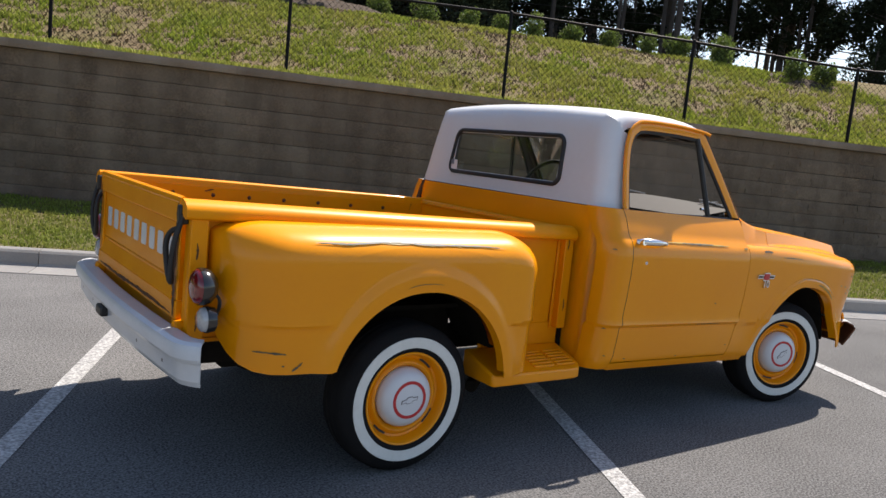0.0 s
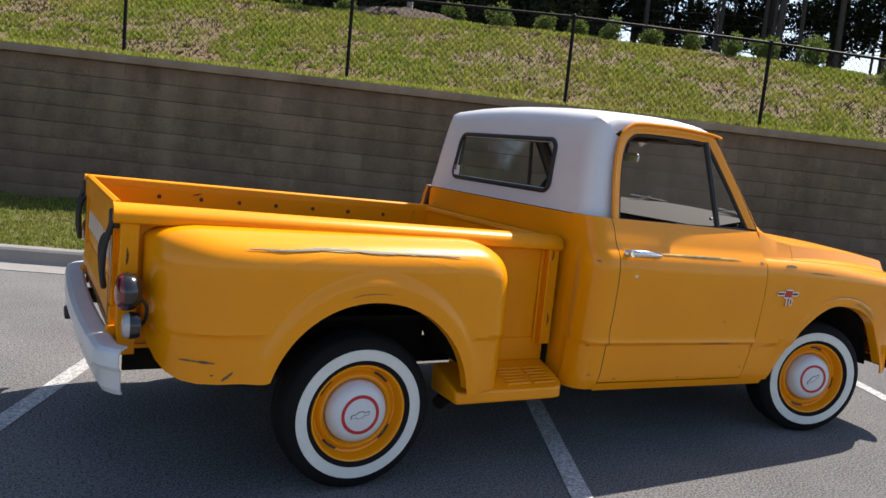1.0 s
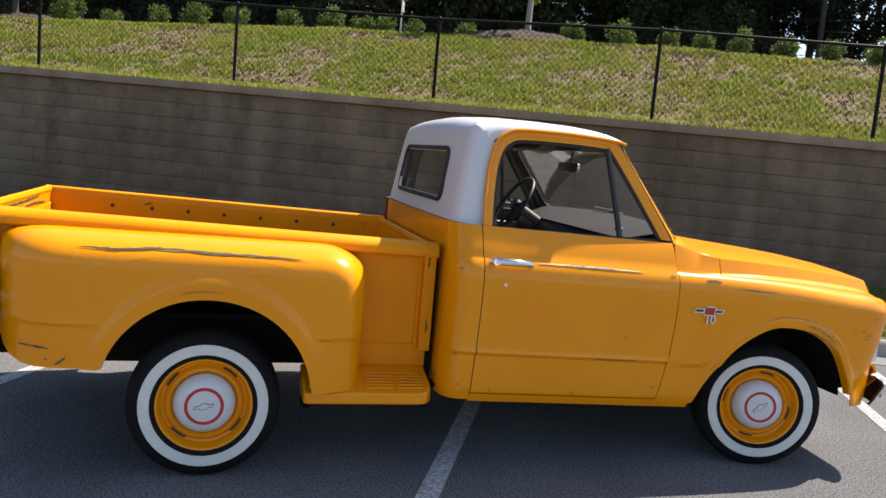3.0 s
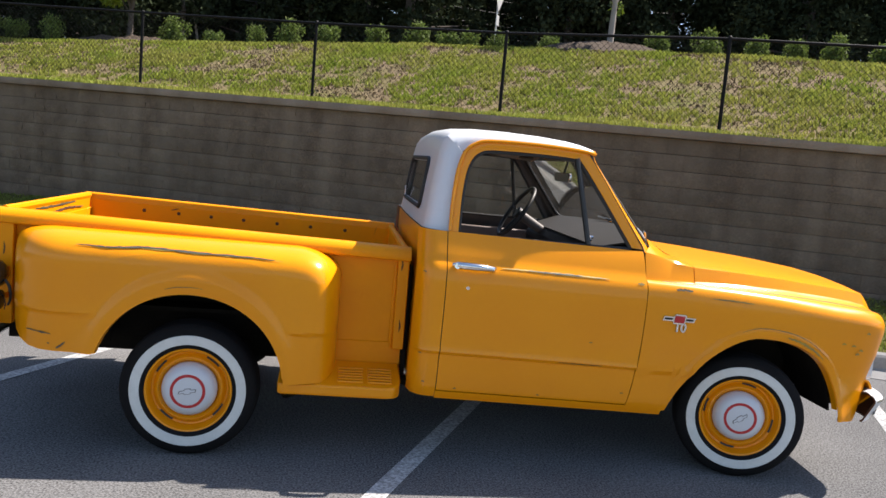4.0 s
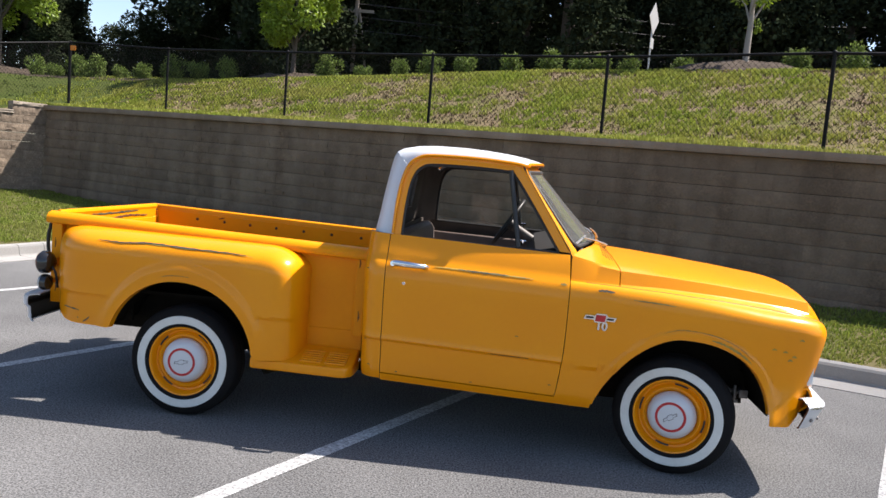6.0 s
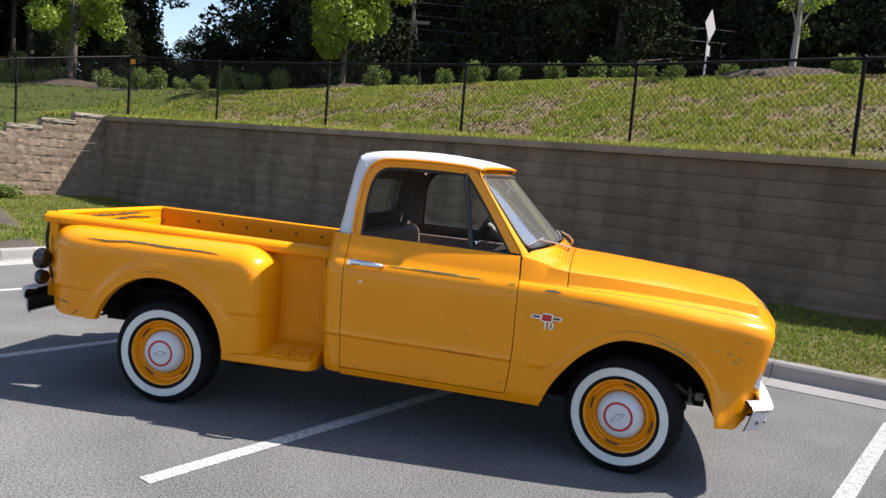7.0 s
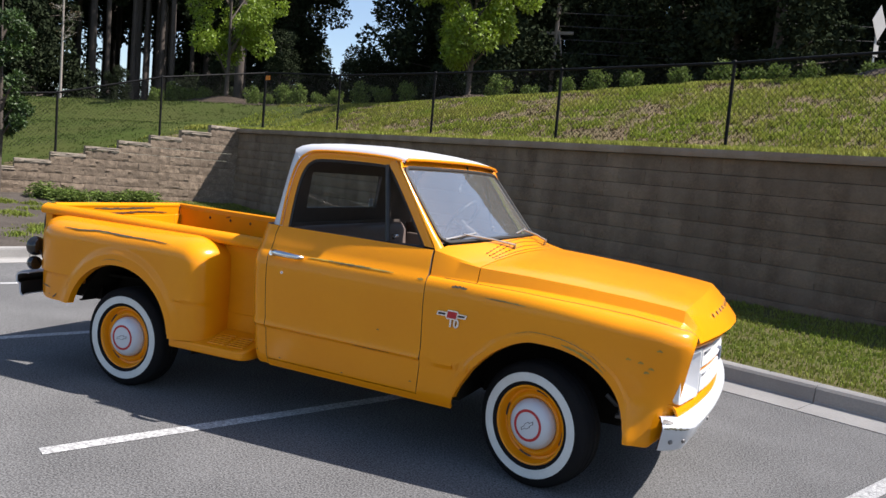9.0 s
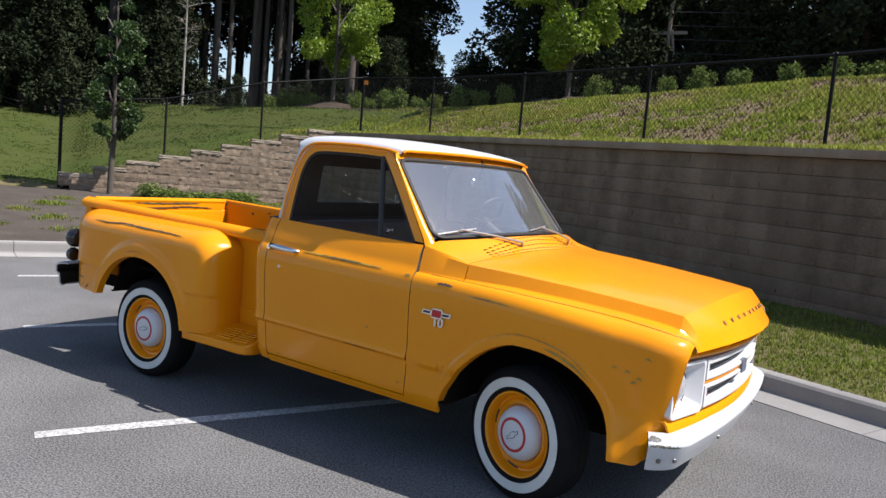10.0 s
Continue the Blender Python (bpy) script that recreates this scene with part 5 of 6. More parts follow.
patch("worn_paint", on_bulge, [(-0.55, 1.050), (-0.40, 1.046), (-0.22, 1.054), (0.0, 1.046), (0.22, 1.042), (0.42, 1.032)], 0.006, PRIMER, rear_wings[0], 50)
patch("scratch", lambda x, z: (x, on_bulge(x, z)[1] - 0.001, z + 0.002), [(-0.54, 1.051), (-0.40, 1.047), (-0.22, 1.055), (0.0, 1.047), (0.22, 1.043), (0.38, 1.036)], 0.0050, CHIP, rear_wings[0], 51, "long bare-metal scratch")
patch("scratch", on_bulge, [(-0.76, 0.624), (-0.69, 0.618), (-0.64, 0.612)], 0.005, CHIP, rear_wings[0], 52)
patch("paint_chip", on_bulge, [(-0.615, 0.545), (-0.595, 0.558), (-0.575, 0.577)], 0.008, CHIP, rear_wings[0], 53)
patch("paint_chip", on_bulge, [(-0.655, 0.566), (-0.645, 0.566)], 0.004, CHIP, rear_wings[0], 54)
patch("worn_lip", lambda x, o: (x, -(bulge(x, arch_rear(x) + 0.03 + o) + 0.003), arch_rear(x) + 0.03 + o), [(-0.12, 0.0), (-0.05, 0.003), (0.06, 0.002)], 0.002, CHIP, rear_wings[0], 55)

# side step with ribs
for sgn in (1, -1):
    flip = (lambda s: s) if sgn > 0 else mirrored
    ring = [(0.425, -0.69), (0.425, -0.925), (0.44, -0.938), (0.94, -0.938), (0.985, -0.925), (1.012, -0.89), (1.02, -0.84), (1.02, -0.69)]
    step = part("side_step", flip(prism(ring, lambda a, b, d: (a, b, (0.362 + d * 1.15 if d < 0.025 else 0.362 + d * 1.15 + 0.055 * max(0, (b + 0.925) / 0.18)) - 0.01 * (a - 0.7)), 0.05)), YELLOW, truck, "yellow side step with raised ribs", bevel=0.010)
    for k in range(6):
        for a0, a1 in ((0.70, 0.83), (0.85, 0.975)):
            y = -0.775 - 0.024 * k
            part("step_rib", flip(box(a0, a1, y - 0.006, y + 0.006, 0.418 + 0.055 * (y + 0.925) / 0.18, 0.4285 + 0.055 * (y + 0.925) / 0.18)), YELLOW, step, bevel=0.003)

# ---- wheels ----
tyre_me = mesh_of("tyre", lathe([(0.205, 0.085), (0.215, 0.098), (0.25, 0.104), (0.30, 0.100), (0.325, 0.088), (0.338, 0.070), (0.340, 0.050), (0.336, 0.045), (0.340, 0.040), (0.342, 0.012), (0.337, 0.006), (0.337, -0.006), (0.342, -0.012), (0.340, -0.040),
                                 (0.336, -0.045), (0.340, -0.050), (0.338, -0.070), (0.325, -0.088), (0.300, -0.100), (0.285, -0.103), (0.235, -0.102), (0.222, -0.098), (0.212, -0.088), (0.205, -0.075)], 56), TYRE, 40)
band_me = mesh_of("white_band", lathe([(0.236, -0.1015), (0.2375, -0.1045), (0.283, -0.1055), (0.285, -0.1025)], 56), WALLWHITE, 40)
rim_me = mesh_of("rim", lathe([(0.206, -0.060), (0.217, -0.088), (0.213, -0.094), (0.206, -0.092), (0.199, -0.080), (0.195, -0.058), (0.189, -0.046), (0.180, -0.043), (0.174, -0.047), (0.166, -0.060), (0.158, -0.063), (0.149, -0.058), (0.142, -0.044), (0.136, -0.038), (0.0, -0.036)], 56), YELLOW, 40)
slot_me = mesh_of("rim_slot", sheet(lambda a, r: (r * math.cos(radians(a)), -0.0465 if r < 0.18 else -0.048, r * math.sin(radians(a))), spans(-12, 12, 8), (0.1765, 0.1865)), BLACK, 0)
cap_me = mesh_of("hub_cap", lathe([(0.136, -0.072), (0.138, -0.084), (0.136, -0.098), (0.130, -0.114), (0.119, -0.128), (0.103, -0.138), (0.088, -0.142), (0.0, -0.144)], 48), WHITE, 40)
ring_me = mesh_of("hub_ring", lathe([(0.072, -0.1428), (0.073, -0.1445), (0.086, -0.1440), (0.087, -0.1415)], 48), RED, 40)
emb = prism([(-0.042, 0.006), (-0.016, 0.008), (-0.013, 0.015), (0.016, 0.015), (0.018, 0.008), (0.044, 0.008), (0.038, -0.008), (0.014, -0.008), (0.011, -0.015), (-0.018, -0.015), (-0.020, -0.008), (-0.048, -0.010)], lambda a, b, d: (a, -0.1455 + d, b), 0.002)
emb2 = prism([(-0.037, 0.003), (-0.014, 0.005), (-0.011, 0.012), (0.014, 0.012), (0.016, 0.005), (0.039, 0.005), (0.035, -0.005), (0.012, -0.005), (0.009, -0.012), (-0.016, -0.012), (-0.018, -0.005), (-0.042, -0.007)], lambda a, b, d: (a, -0.1464 + d, b), 0.002)
emb_me, emb2_me = mesh_of("hub_emblem", emb, STEEL, 0), mesh_of("emblem_face", emb2, WHITE, 0)
for x, spin in ((0.0, 8), (2.955, 33)):
    for sgn in (1, -1):
        wheel = part("wheel", tyre_me, None, truck, "whitewall tyre on a yellow steel rim")
        wheel.matrix_basis = Matrix.Translation((x, (-0.832 if x > 1 else -0.785) * sgn, 0.342)) @ pose(0, 0, 0, 0, 0, (0 if sgn > 0 else 180) - (17 if x > 1 else 0)) @ pose(0, 0, 0, 0, -spin, 0)
        part("white_band", band_me, None, wheel, "white sidewall band")
        part("rim", rim_me, None, wheel, "yellow steel rim")
        for k in range(4):
            part("rim_slot", slot_me, None, wheel).matrix_basis = pose(0, 0, 0, 0, 45 + 90 * k, 0)
        for name, me, said in (("hub_cap", cap_me, "white domed hub cap"), ("hub_ring", ring_me, "red painted ring"), ("hub_emblem", emb_me, ""), ("emblem_face", emb2_me, "")):
            part(name, me, None, wheel, said).matrix_basis = Matrix.Translation((0, 0.034, 0))

# ---- underbody ----
for sgn in (1, -1):
    part("frame_rail", join(box(-0.70, 3.55, 0.40 * sgn - 0.035, 0.40 * sgn + 0.035, 0.42, 0.54)), UNDER, truck)
    for name, x, arch, r in (("inner_arch", 2.955, arch_front, 0.515), ("inner_arch", -0.005, arch_rear, 0.52)):
        pts = [(x + r * math.cos(radians(a)), max(0.36 + r * math.sin(radians(a)), 0.40 if x > 1 else 0.52)) for a in spans(0, 180, 20)]
        s = sheet(lambda i, y: (pts[i][0], y * sgn, pts[i][1]), range(len(pts)), (-0.90 if x > 1 else -0.80, -0.50))
        part(name, s, UNDER, truck, thick=0.01)
        part("arch_wall", join(box(x - 0.50, x + 0.46, min(-0.50 * sgn, -0.48 * sgn), max(-0.50 * sgn, -0.48 * sgn), 0.36 if x > 1 else 0.52, 0.98)), UNDER, truck)
part("rear_axle", join(tube([(0, -0.66, 0.342), (0, 0.66, 0.342)], 0.045, 12), moved(lathe([(0, -0.12), (0.09, -0.10), (0.14, 0), (0.09, 0.10), (0, 0.12)], 20), Matrix.Translation((0, 0, 0.342)))), UNDER, truck)
part("front_axle", join(box(2.86, 2.98, -0.60, 0.60, 0.25, 0.33), tube([(3.02, -0.62, 0.33), (3.02, 0.62, 0.33)], 0.018, 8)), UNDER, truck)
# made-up steel bits, pale in place of lit asphalt showing through under the nose
part("stabiliser_bar", tube([(3.27, -0.60, 0.50), (3.33, -0.60, 0.455), (3.41, -0.57, 0.44), (3.46, -0.40, 0.43)], 0.013, 8), STEEL, truck, "grey steel bar standing in for lit ground seen through a gap")
part("stabiliser_link", join(tube([(3.36, -0.615, 0.40), (3.36, -0.615, 0.49)], 0.012, 8), box(3.335, 3.385, -0.625, -0.59, 0.385, 0.405), box(3.395, 3.45, -0.60, -0.585, 0.41, 0.46)), STEEL, truck, bevel=0.003)
# unseen plain masses, added to block light from the far side under the truck
part("engine_sump", box(2.42, 3.40, -0.30, 0.30, 0.24, 0.62), UNDER, truck, bevel=0.03)
part("gearbox", box(1.25, 2.45, -0.17, 0.17, 0.27, 0.46), UNDER, truck, bevel=0.03)
part("exhaust_pipe", tube([(2.0, -0.30, 0.33), (0.9, -0.45, 0.32), (0.55, -0.66, 0.33), (0.45, -0.74, 0.31)], 0.032, 10), UNDER, truck)
# added dark box that shuts out the light line between bumper and front panel
part("front_pan", box(3.50, 3.73, -0.76, 0.76, 0.40, 0.43), UNDER, truck)
part("fuel_floor", box(1.08, 2.35, -0.88, 0.88, 0.40, 0.46), UNDER, truck)
part("engine_bay", join(box(2.40, 2.44, -0.78, 0.78, 0.42, 1.06), box(2.44, 3.50, -0.30, 0.30, 0.30, 0.95), box(3.50, 3.62, -0.70, 0.70, 0.42, 0.85)), UNDER, truck)

# ---- cab interior ----
seat = part("bench_seat", join(box(1.24, 1.72, -0.74, 0.74, 0.58, 0.80)), SEAT, truck, "dark brown vinyl bench seat", bevel=0.05)
back = part("seat_back", prism([(1.14, 0.72), (1.30, 0.74), (1.27, 1.18), (1.235, 1.235), (1.18, 1.235), (1.13, 1.18)], lambda a, b, d: (a, -0.74 + d, b), 1.48), SEAT, seat, bevel=0.03)
part("dashboard", prism([(2.02, 1.02), (2.00, 1.14), (2.05, 1.195), (2.20, 1.225), (2.325, 1.248), (2.33, 1.10), (2.32, 0.90), (2.10, 0.92)], lambda a, b, d: (a, -0.75 + d, b), 1.50), DASH, truck, "dark metal dashboard", bevel=0.02)
part("dash_top", sheet(lambda u, t: Vector((2.05, 0.75 * u, 1.197)).lerp(screen(u, 0.03) + Vector((-0.014, 0, 0.010)), t), spans(-0.97, 0.97, 14), spans(0, 1, 4)), DASH, truck, thick=0.008)
part("cab_lining", join(sheet(lambda u, y: ((1.155, y, 0.5 + 0.75 * u)), (0, 1), (-0.82, 0.82))), DARK, truck, thick=0.01)
part("headliner", sheet(lambda x, y: (x, y, lerp([(1.25, 1.735), (1.5, 1.765), (1.98, 1.725)], x) - 0.09 * (y / 0.68) ** 4), spans(1.22, 1.98, 6), spans(-0.66, 0.66, 10)), HEADLINER, truck, thick=0.008)
rim_c = Vector((1.85, 0.42, 1.29))
tilt = pose(*rim_c, 0, 32, 0)
wheel_rim = [tuple(tilt @ Vector((0, 0.195 * math.cos(a), 0.195 * math.sin(a)))) for a in [2 * math.pi * k / 28 for k in range(28)]]
sw = part("steering_wheel", tube(wheel_rim, 0.014, 8, True), BLACK, truck, "thin black steering wheel", smooth=60)
part("wheel_spoke", join(*[tube([tuple(tilt @ Vector((0.03, 0, 0))), tuple(tilt @ Vector((0, 0.2 * math.cos(radians(a)), 0.2 * math.sin(radians(a)))))], 0.010, 6) for a in (10, 170, 270)], tube([tuple(tilt @ Vector((0, 0, 0))), tuple(tilt @ Vector((0.05, 0, 0)))], 0.04, 14)), BLACK, sw, smooth=50)
part("steering_column", tube([tuple(tilt @ Vector((0.04, 0, 0))), (2.20, 0.42, 1.08)], 0.032, 12), DARK, truck, smooth=50)
mirror = part("cab_mirror", prism(round_rect(-0.11, 0.11, 1.525, 1.582, 0.02), lambda a, b, d: (2.02 + d - 0.06 * (a / 0.11) * 0.3, a, b), 0.018), CHROME, truck, "interior rear-view mirror", bevel=0.004)
part("mirror_stem", tube([(2.03, 0, 1.56), (2.05, 0, 1.64), (2.04, 0, 1.70)], 0.007, 8), BLACK, mirror)
for sgn in (1, -1):
    part("sun_visor", moved(box(-0.008, 0.008, -0.22, 0.22, -0.14, 0), pose(1.98, 0.36 * sgn, 1.715, 0, 62, 0)), HEADLINER, truck, bevel=0.006)

# wipers
for y0, y1 in ((-0.234, -0.62), (0.448, 0.06)):
    p0 = Vector((2.478, y0, 1.208))
    t = screen(y1 / 0.70 + 0.02, 0.10)
    e1, e2 = screen(y1 / 0.7 + 0.26, 0.12) + Vector((0.012, 0, 0.004)), screen(y1 / 0.7 - 0.10 if y1 > 0 else y1 / 0.7 - 0.08, 0.075) + Vector((0.014, 0, 0.004))
    midp = (e1 + e2) / 2 + Vector((0.016, 0, 0.014))
    arm = part("wiper_arm", tube([tuple(p0), tuple(p0 + Vector((0.012, -0.02, 0.03))), tuple(p0.lerp(midp, 0.5) + Vector((0.015, 0, 0.018))), tuple(midp)], [0.010, 0.008, 0.006, 0.005], 8), WIPER, truck, "chrome wiper arm", smooth=50)
    part("wiper_blade", tube([tuple(e1), tuple((e1 + e2) / 2 + Vector((0.004, 0, 0.002))), tuple(e2)], 0.006, 6), WIPER, arm)


# lengthwise proportions: drawn station to true station
STATION = [(-1.2, -1.2), (-1.0, -0.99), (-0.87, -0.878), (-0.465, -0.453), (0.0, 0.0), (0.455, 0.469), (0.685, 0.72), (1.03, 1.072), (1.205, 1.238), (2.245, 2.279), (2.51, 2.562), (2.915, 2.926), (3.45, 3.432), (3.61, 3.597), (4.0, 3.988)]
for ob in truck.children_recursive:
    if ob.data == tyre_me or ob.parent.data == tyre_me:
        continue
    if ob.matrix_basis != Matrix():
        ob.location.x = lerp(STATION, ob.location.x)
    elif ob.data.users == 1:
        for q in ob.data.vertices:
            q.co.x = lerp(STATION, q.co.x)


# ---- fence along the bank ----
POSTS = [(-13.1, 6.51, 1.24), (-11.8, 8.44, 1.55), (-10.53, 10.42, 2.24), (-9.63, 13.42, 2.82), (-6.57, 12.39, 2.68), (-3.19, 10.78, 2.57), (0.08, 9.14, 2.47), (3.13, 7.73, 2.42), (6.01, 5.97, 2.39), (8.57, 4.47, 2.28), (10.74, 2.92, 2.10), (13.2, 1.1, 2.1), (15.6, -0.7, 2.1)]
fence = thing("fence", "black chain-link fence along the top of the bank", "fence")
TALL = 1.27


def wire(a, b, r):
    """A thin three-sided wire."""
    d = (b - a).normalized()
    s = d.cross(Vector((0, 1, 0)) if abs(d.y) < 0.9 else Vector((1, 0, 0))).normalized()
    w = d.cross(s)
    ring = [s, -0.5 * s + 0.87 * w, -0.5 * s - 0.87 * w]
    v = [tuple(a + r * q) for q in ring] + [tuple(b + r * q) for q in ring]
    return v, [(0, 1, 4, 3), (1, 2, 5, 4), (2, 0, 3, 5)]


for i, (x, y, z) in enumerate(POSTS):
    h = TALL
    r = 0.038 if i in (0, 3) else 0.027
    part("fence_post", join(tube([(x, y, z - (0.85 if i == 0 else 0.25)), (x, y, z + h)], r, 10), tube([(x, y, z + h), (x, y, z + h + 0.02), (x, y, z + h + 0.035)], [r * 1.2, r * 1.1, r * 0.3], 10)), FENCE, fence, smooth=50)
for (x0, y0, z0), (x1, y1, z1) in zip(POSTS, POSTS[1:]):
    a, b = Vector((x0, y0, z0)), Vector((x1, y1, z1))
    top = Vector((0, 0, TALL - 0.01))
    part("top_rail", tube([tuple(a + top), tuple(b + top)], 0.021, 8), FENCE, fence, smooth=50)
    w = (b - a).length
    v, f = [], []
    hgt, pitch = TALL - 0.06, 0.095
    k = -hgt
    while k < w:
        for sgn in (1, -1):
            s0, s1 = (k, k + hgt) if sgn > 0 else (k + hgt, k)
            lo, hi = 0.0, 1.0
            if s1 != s0:
                for lim in (0.0, w):
                    q = (lim - s0) / (s1 - s0)
                    if (s0 < 0 and lim == 0) or (s0 > w and lim == w):
                        lo = max(lo, q)
                    if (s1 < 0 and lim == 0) or (s1 > w and lim == w):
                        hi = min(hi, q)
            if hi - lo > 0.01:
                p = [a.lerp(b, (s0 + (s1 - s0) * q) / w) + Vector((0, 0, 0.03 + hgt * q)) for q in (lo, hi)]
                vv, ff = wire(p[0], p[1], 0.0027)
                o = len(v)
                v += vv
                f += [tuple(n + o for n in q) for q in ff]
        k += pitch
    part("chain_link", (v, f), FENCE, fence, smooth=0, fix=False)
plate = Vector(POSTS[3]) + Vector((0.10, -0.04, 1.12))
part("warning_plate", box(plate.x - 0.07, plate.x + 0.07, plate.y - 0.004, plate.y + 0.004, plate.z - 0.06, plate.z + 0.06), ORANGE, fence, "small orange plate on the corner post", smooth=0)


# ---- plants ----
def leaf_cloud(clumps, count, size, seed, droop=0.3, aspect=0.5):
    """Leaves as small bent diamonds, gathered round clumps of (x, y, z, radius)."""
    rng = np.random.default_rng(seed)
    c = np.array(clumps, float)
    pick = rng.choice(len(c), count, p=c[:, 3] ** 2 / (c[:, 3] ** 2).sum())
    d = rng.normal(size=(count, 3))
    d /= np.linalg.norm(d, axis=1, keepdims=True)
    r = c[pick, 3:4] * rng.uniform(0.35, 1.0, (count, 1)) ** 0.5
    p = c[pick, :3] + d * r
    ax = rng.normal(size=(count, 3)) + d * 0.6
    ax[:, 2] -= droop
    ax /= np.linalg.norm(ax, axis=1, keepdims=True)
    sd = np.cross(ax, rng.normal(size=(count, 3)))
    sd /= np.linalg.norm(sd, axis=1, keepdims=True)
    nn = np.cross(ax, sd)
    s = size * rng.uniform(0.6, 1.4, (count, 1))
    v = np.stack([p, p + ax * s * 0.5 + sd * s * aspect * 0.5 + nn * s * 0.08, p + ax * s, p + ax * s * 0.5 - sd * s * aspect * 0.5 + nn * s * 0.08], 1).reshape(-1, 3)
    i = np.arange(count)[:, None] * 4 + np.arange(4)
    return v.tolist(), i.tolist()


def shrub_parts(seed, r):
    rng = random.Random(seed)
    clumps = [(rng.gauss(0, 0.38 * r), rng.gauss(0, 0.38 * r), rng.uniform(0.35, 1.25) * r, r * rng.uniform(0.28, 0.5)) for _ in range(15)]
    clumps += [(rng.gauss(0, 0.3 * r), rng.gauss(0, 0.3 * r), rng.uniform(1.1, 1.45) * r, r * 0.16) for _ in range(4)]
    stems = join(*[tube([(0.02 * k, 0, -0.05), (clumps[k][0] * 0.5, clumps[k][1] * 0.5, clumps[k][2] * 0.5), clumps[k][:3]], [0.012, 0.009, 0.004], 5) for k in range(7)])
    return mesh_of("shrub_leaves", leaf_cloud(clumps, 1500, 0.055 + 0.02 * r, seed), BUSHLEAF, 0), mesh_of("shrub_stems", stems, BARK, 60)


SHRUBS = [shrub_parts(100 + k, r) for k, r in enumerate((0.30, 0.34, 0.27))]
rng = random.Random(5)
SHRUB_X = [-19.79, -18.43, -17.24, -16.21, -13.47, -12.76, -12.02, -11.24, -10.45, -9.61, -8.63, -7.8, -6.94, -3.79, -2.81, -1.7, -0.84, 0.06, 1.27, 2.37, 3.09, 3.61, 4.28, 5.49, 7.8, 8.7, 9.61, 10.3, 10.9, 11.65, 12.3, 12.91, 13.4, 13.99, 15.02, 15.45]
SHRUB_ROW = [(-19.8, 19.8), (-16.2, 18.5), (-12.8, 17.7), (-9.6, 17.2), (-3.8, 16.4), (-0.84, 15.95), (2.37, 15.2), (5.5, 14.15), (7.8, 13.05), (9.6, 11.95), (11.65, 10.4), (13.4, 8.65), (15.5, 6.0)]
for k, x in enumerate(SHRUB_X):
    y = lerp(SHRUB_ROW, x)
    leaves, stems = SHRUBS[k % 3]
    sh = thing("shrub", "small rounded green shrub in a row on the bank", "shrub", "row of shrubs", at=(x, y, bank(x, y) - 0.02))
    sh.rotation_euler.z, s = rng.uniform(0, 6.28), rng.uniform(1.0, 1.35)
    sh.scale = (0.80 * s, 0.80 * s, s * rng.uniform(1.0, 1.25))
    part("foliage", leaves, None, sh)
    part("stem", stems, None, sh)

# mulch mounds under the young trees


def mound(x, y, rx, ry, h, label):
    def at(a, r):
        px, py = x + rx * r * math.cos(a), y + ry * r * math.sin(a)
        z = bank(px, py) + h * (1 - r * r) ** 1.5 - (0.06 if r > 0.97 else 0) + (0.08 * noise.noise((px * 2.3, py * 2.3, 1)) + 0.05 * noise.noise((px * 7, py * 7, 4))) * (1 - r * r)
        return px, py, z
    ob = part("mulch_mound", sheet(at, spans(0, 2 * math.pi, 72), (0.001, *spans(0.07, 0.98, 14), 1.0)), SHADEMULCH, smooth=60)
    return tagged(ob, label, "mulch", kind="structure")


mound(6.65, 13.2, 2.3, 1.4, 0.32, "heaped brown mulch round a young tree")
mound(-5.2, 17.6, 2.1, 1.4, 0.26, "heaped brown mulch round a young tree")
mound(-15.56, 19.0, 2.1, 1.4, 0.26, "heaped brown mulch round a young tree")
mound(13.6, 10.65, 2.3, 1.3, 0.26, "heaped brown mulch among the shrubs")


def strip_mulch(x0, x1):
    def at(x, t):
        y = lerp(SHRUB_ROW, x) + (t - 0.5) * 1.2 + 0.2 * noise.noise((x * 0.8, t, 4))
        return x, y, bank(x, y) + 0.025 * (1 - abs(2 * t - 1)) + (0.012 if 0 < t < 1 else -0.05)
    ob = part("mulch_strip", sheet(at, spans(x0, x1, 40), (0, 0.1, 0.3, 0.5, 0.7, 0.9, 1.0)), SHADEMULCH, smooth=60)
    return tagged(ob, "strip of brown mulch under the shrub row", "mulch", kind="structure")


strip_mulch(-14.0, 15.4)


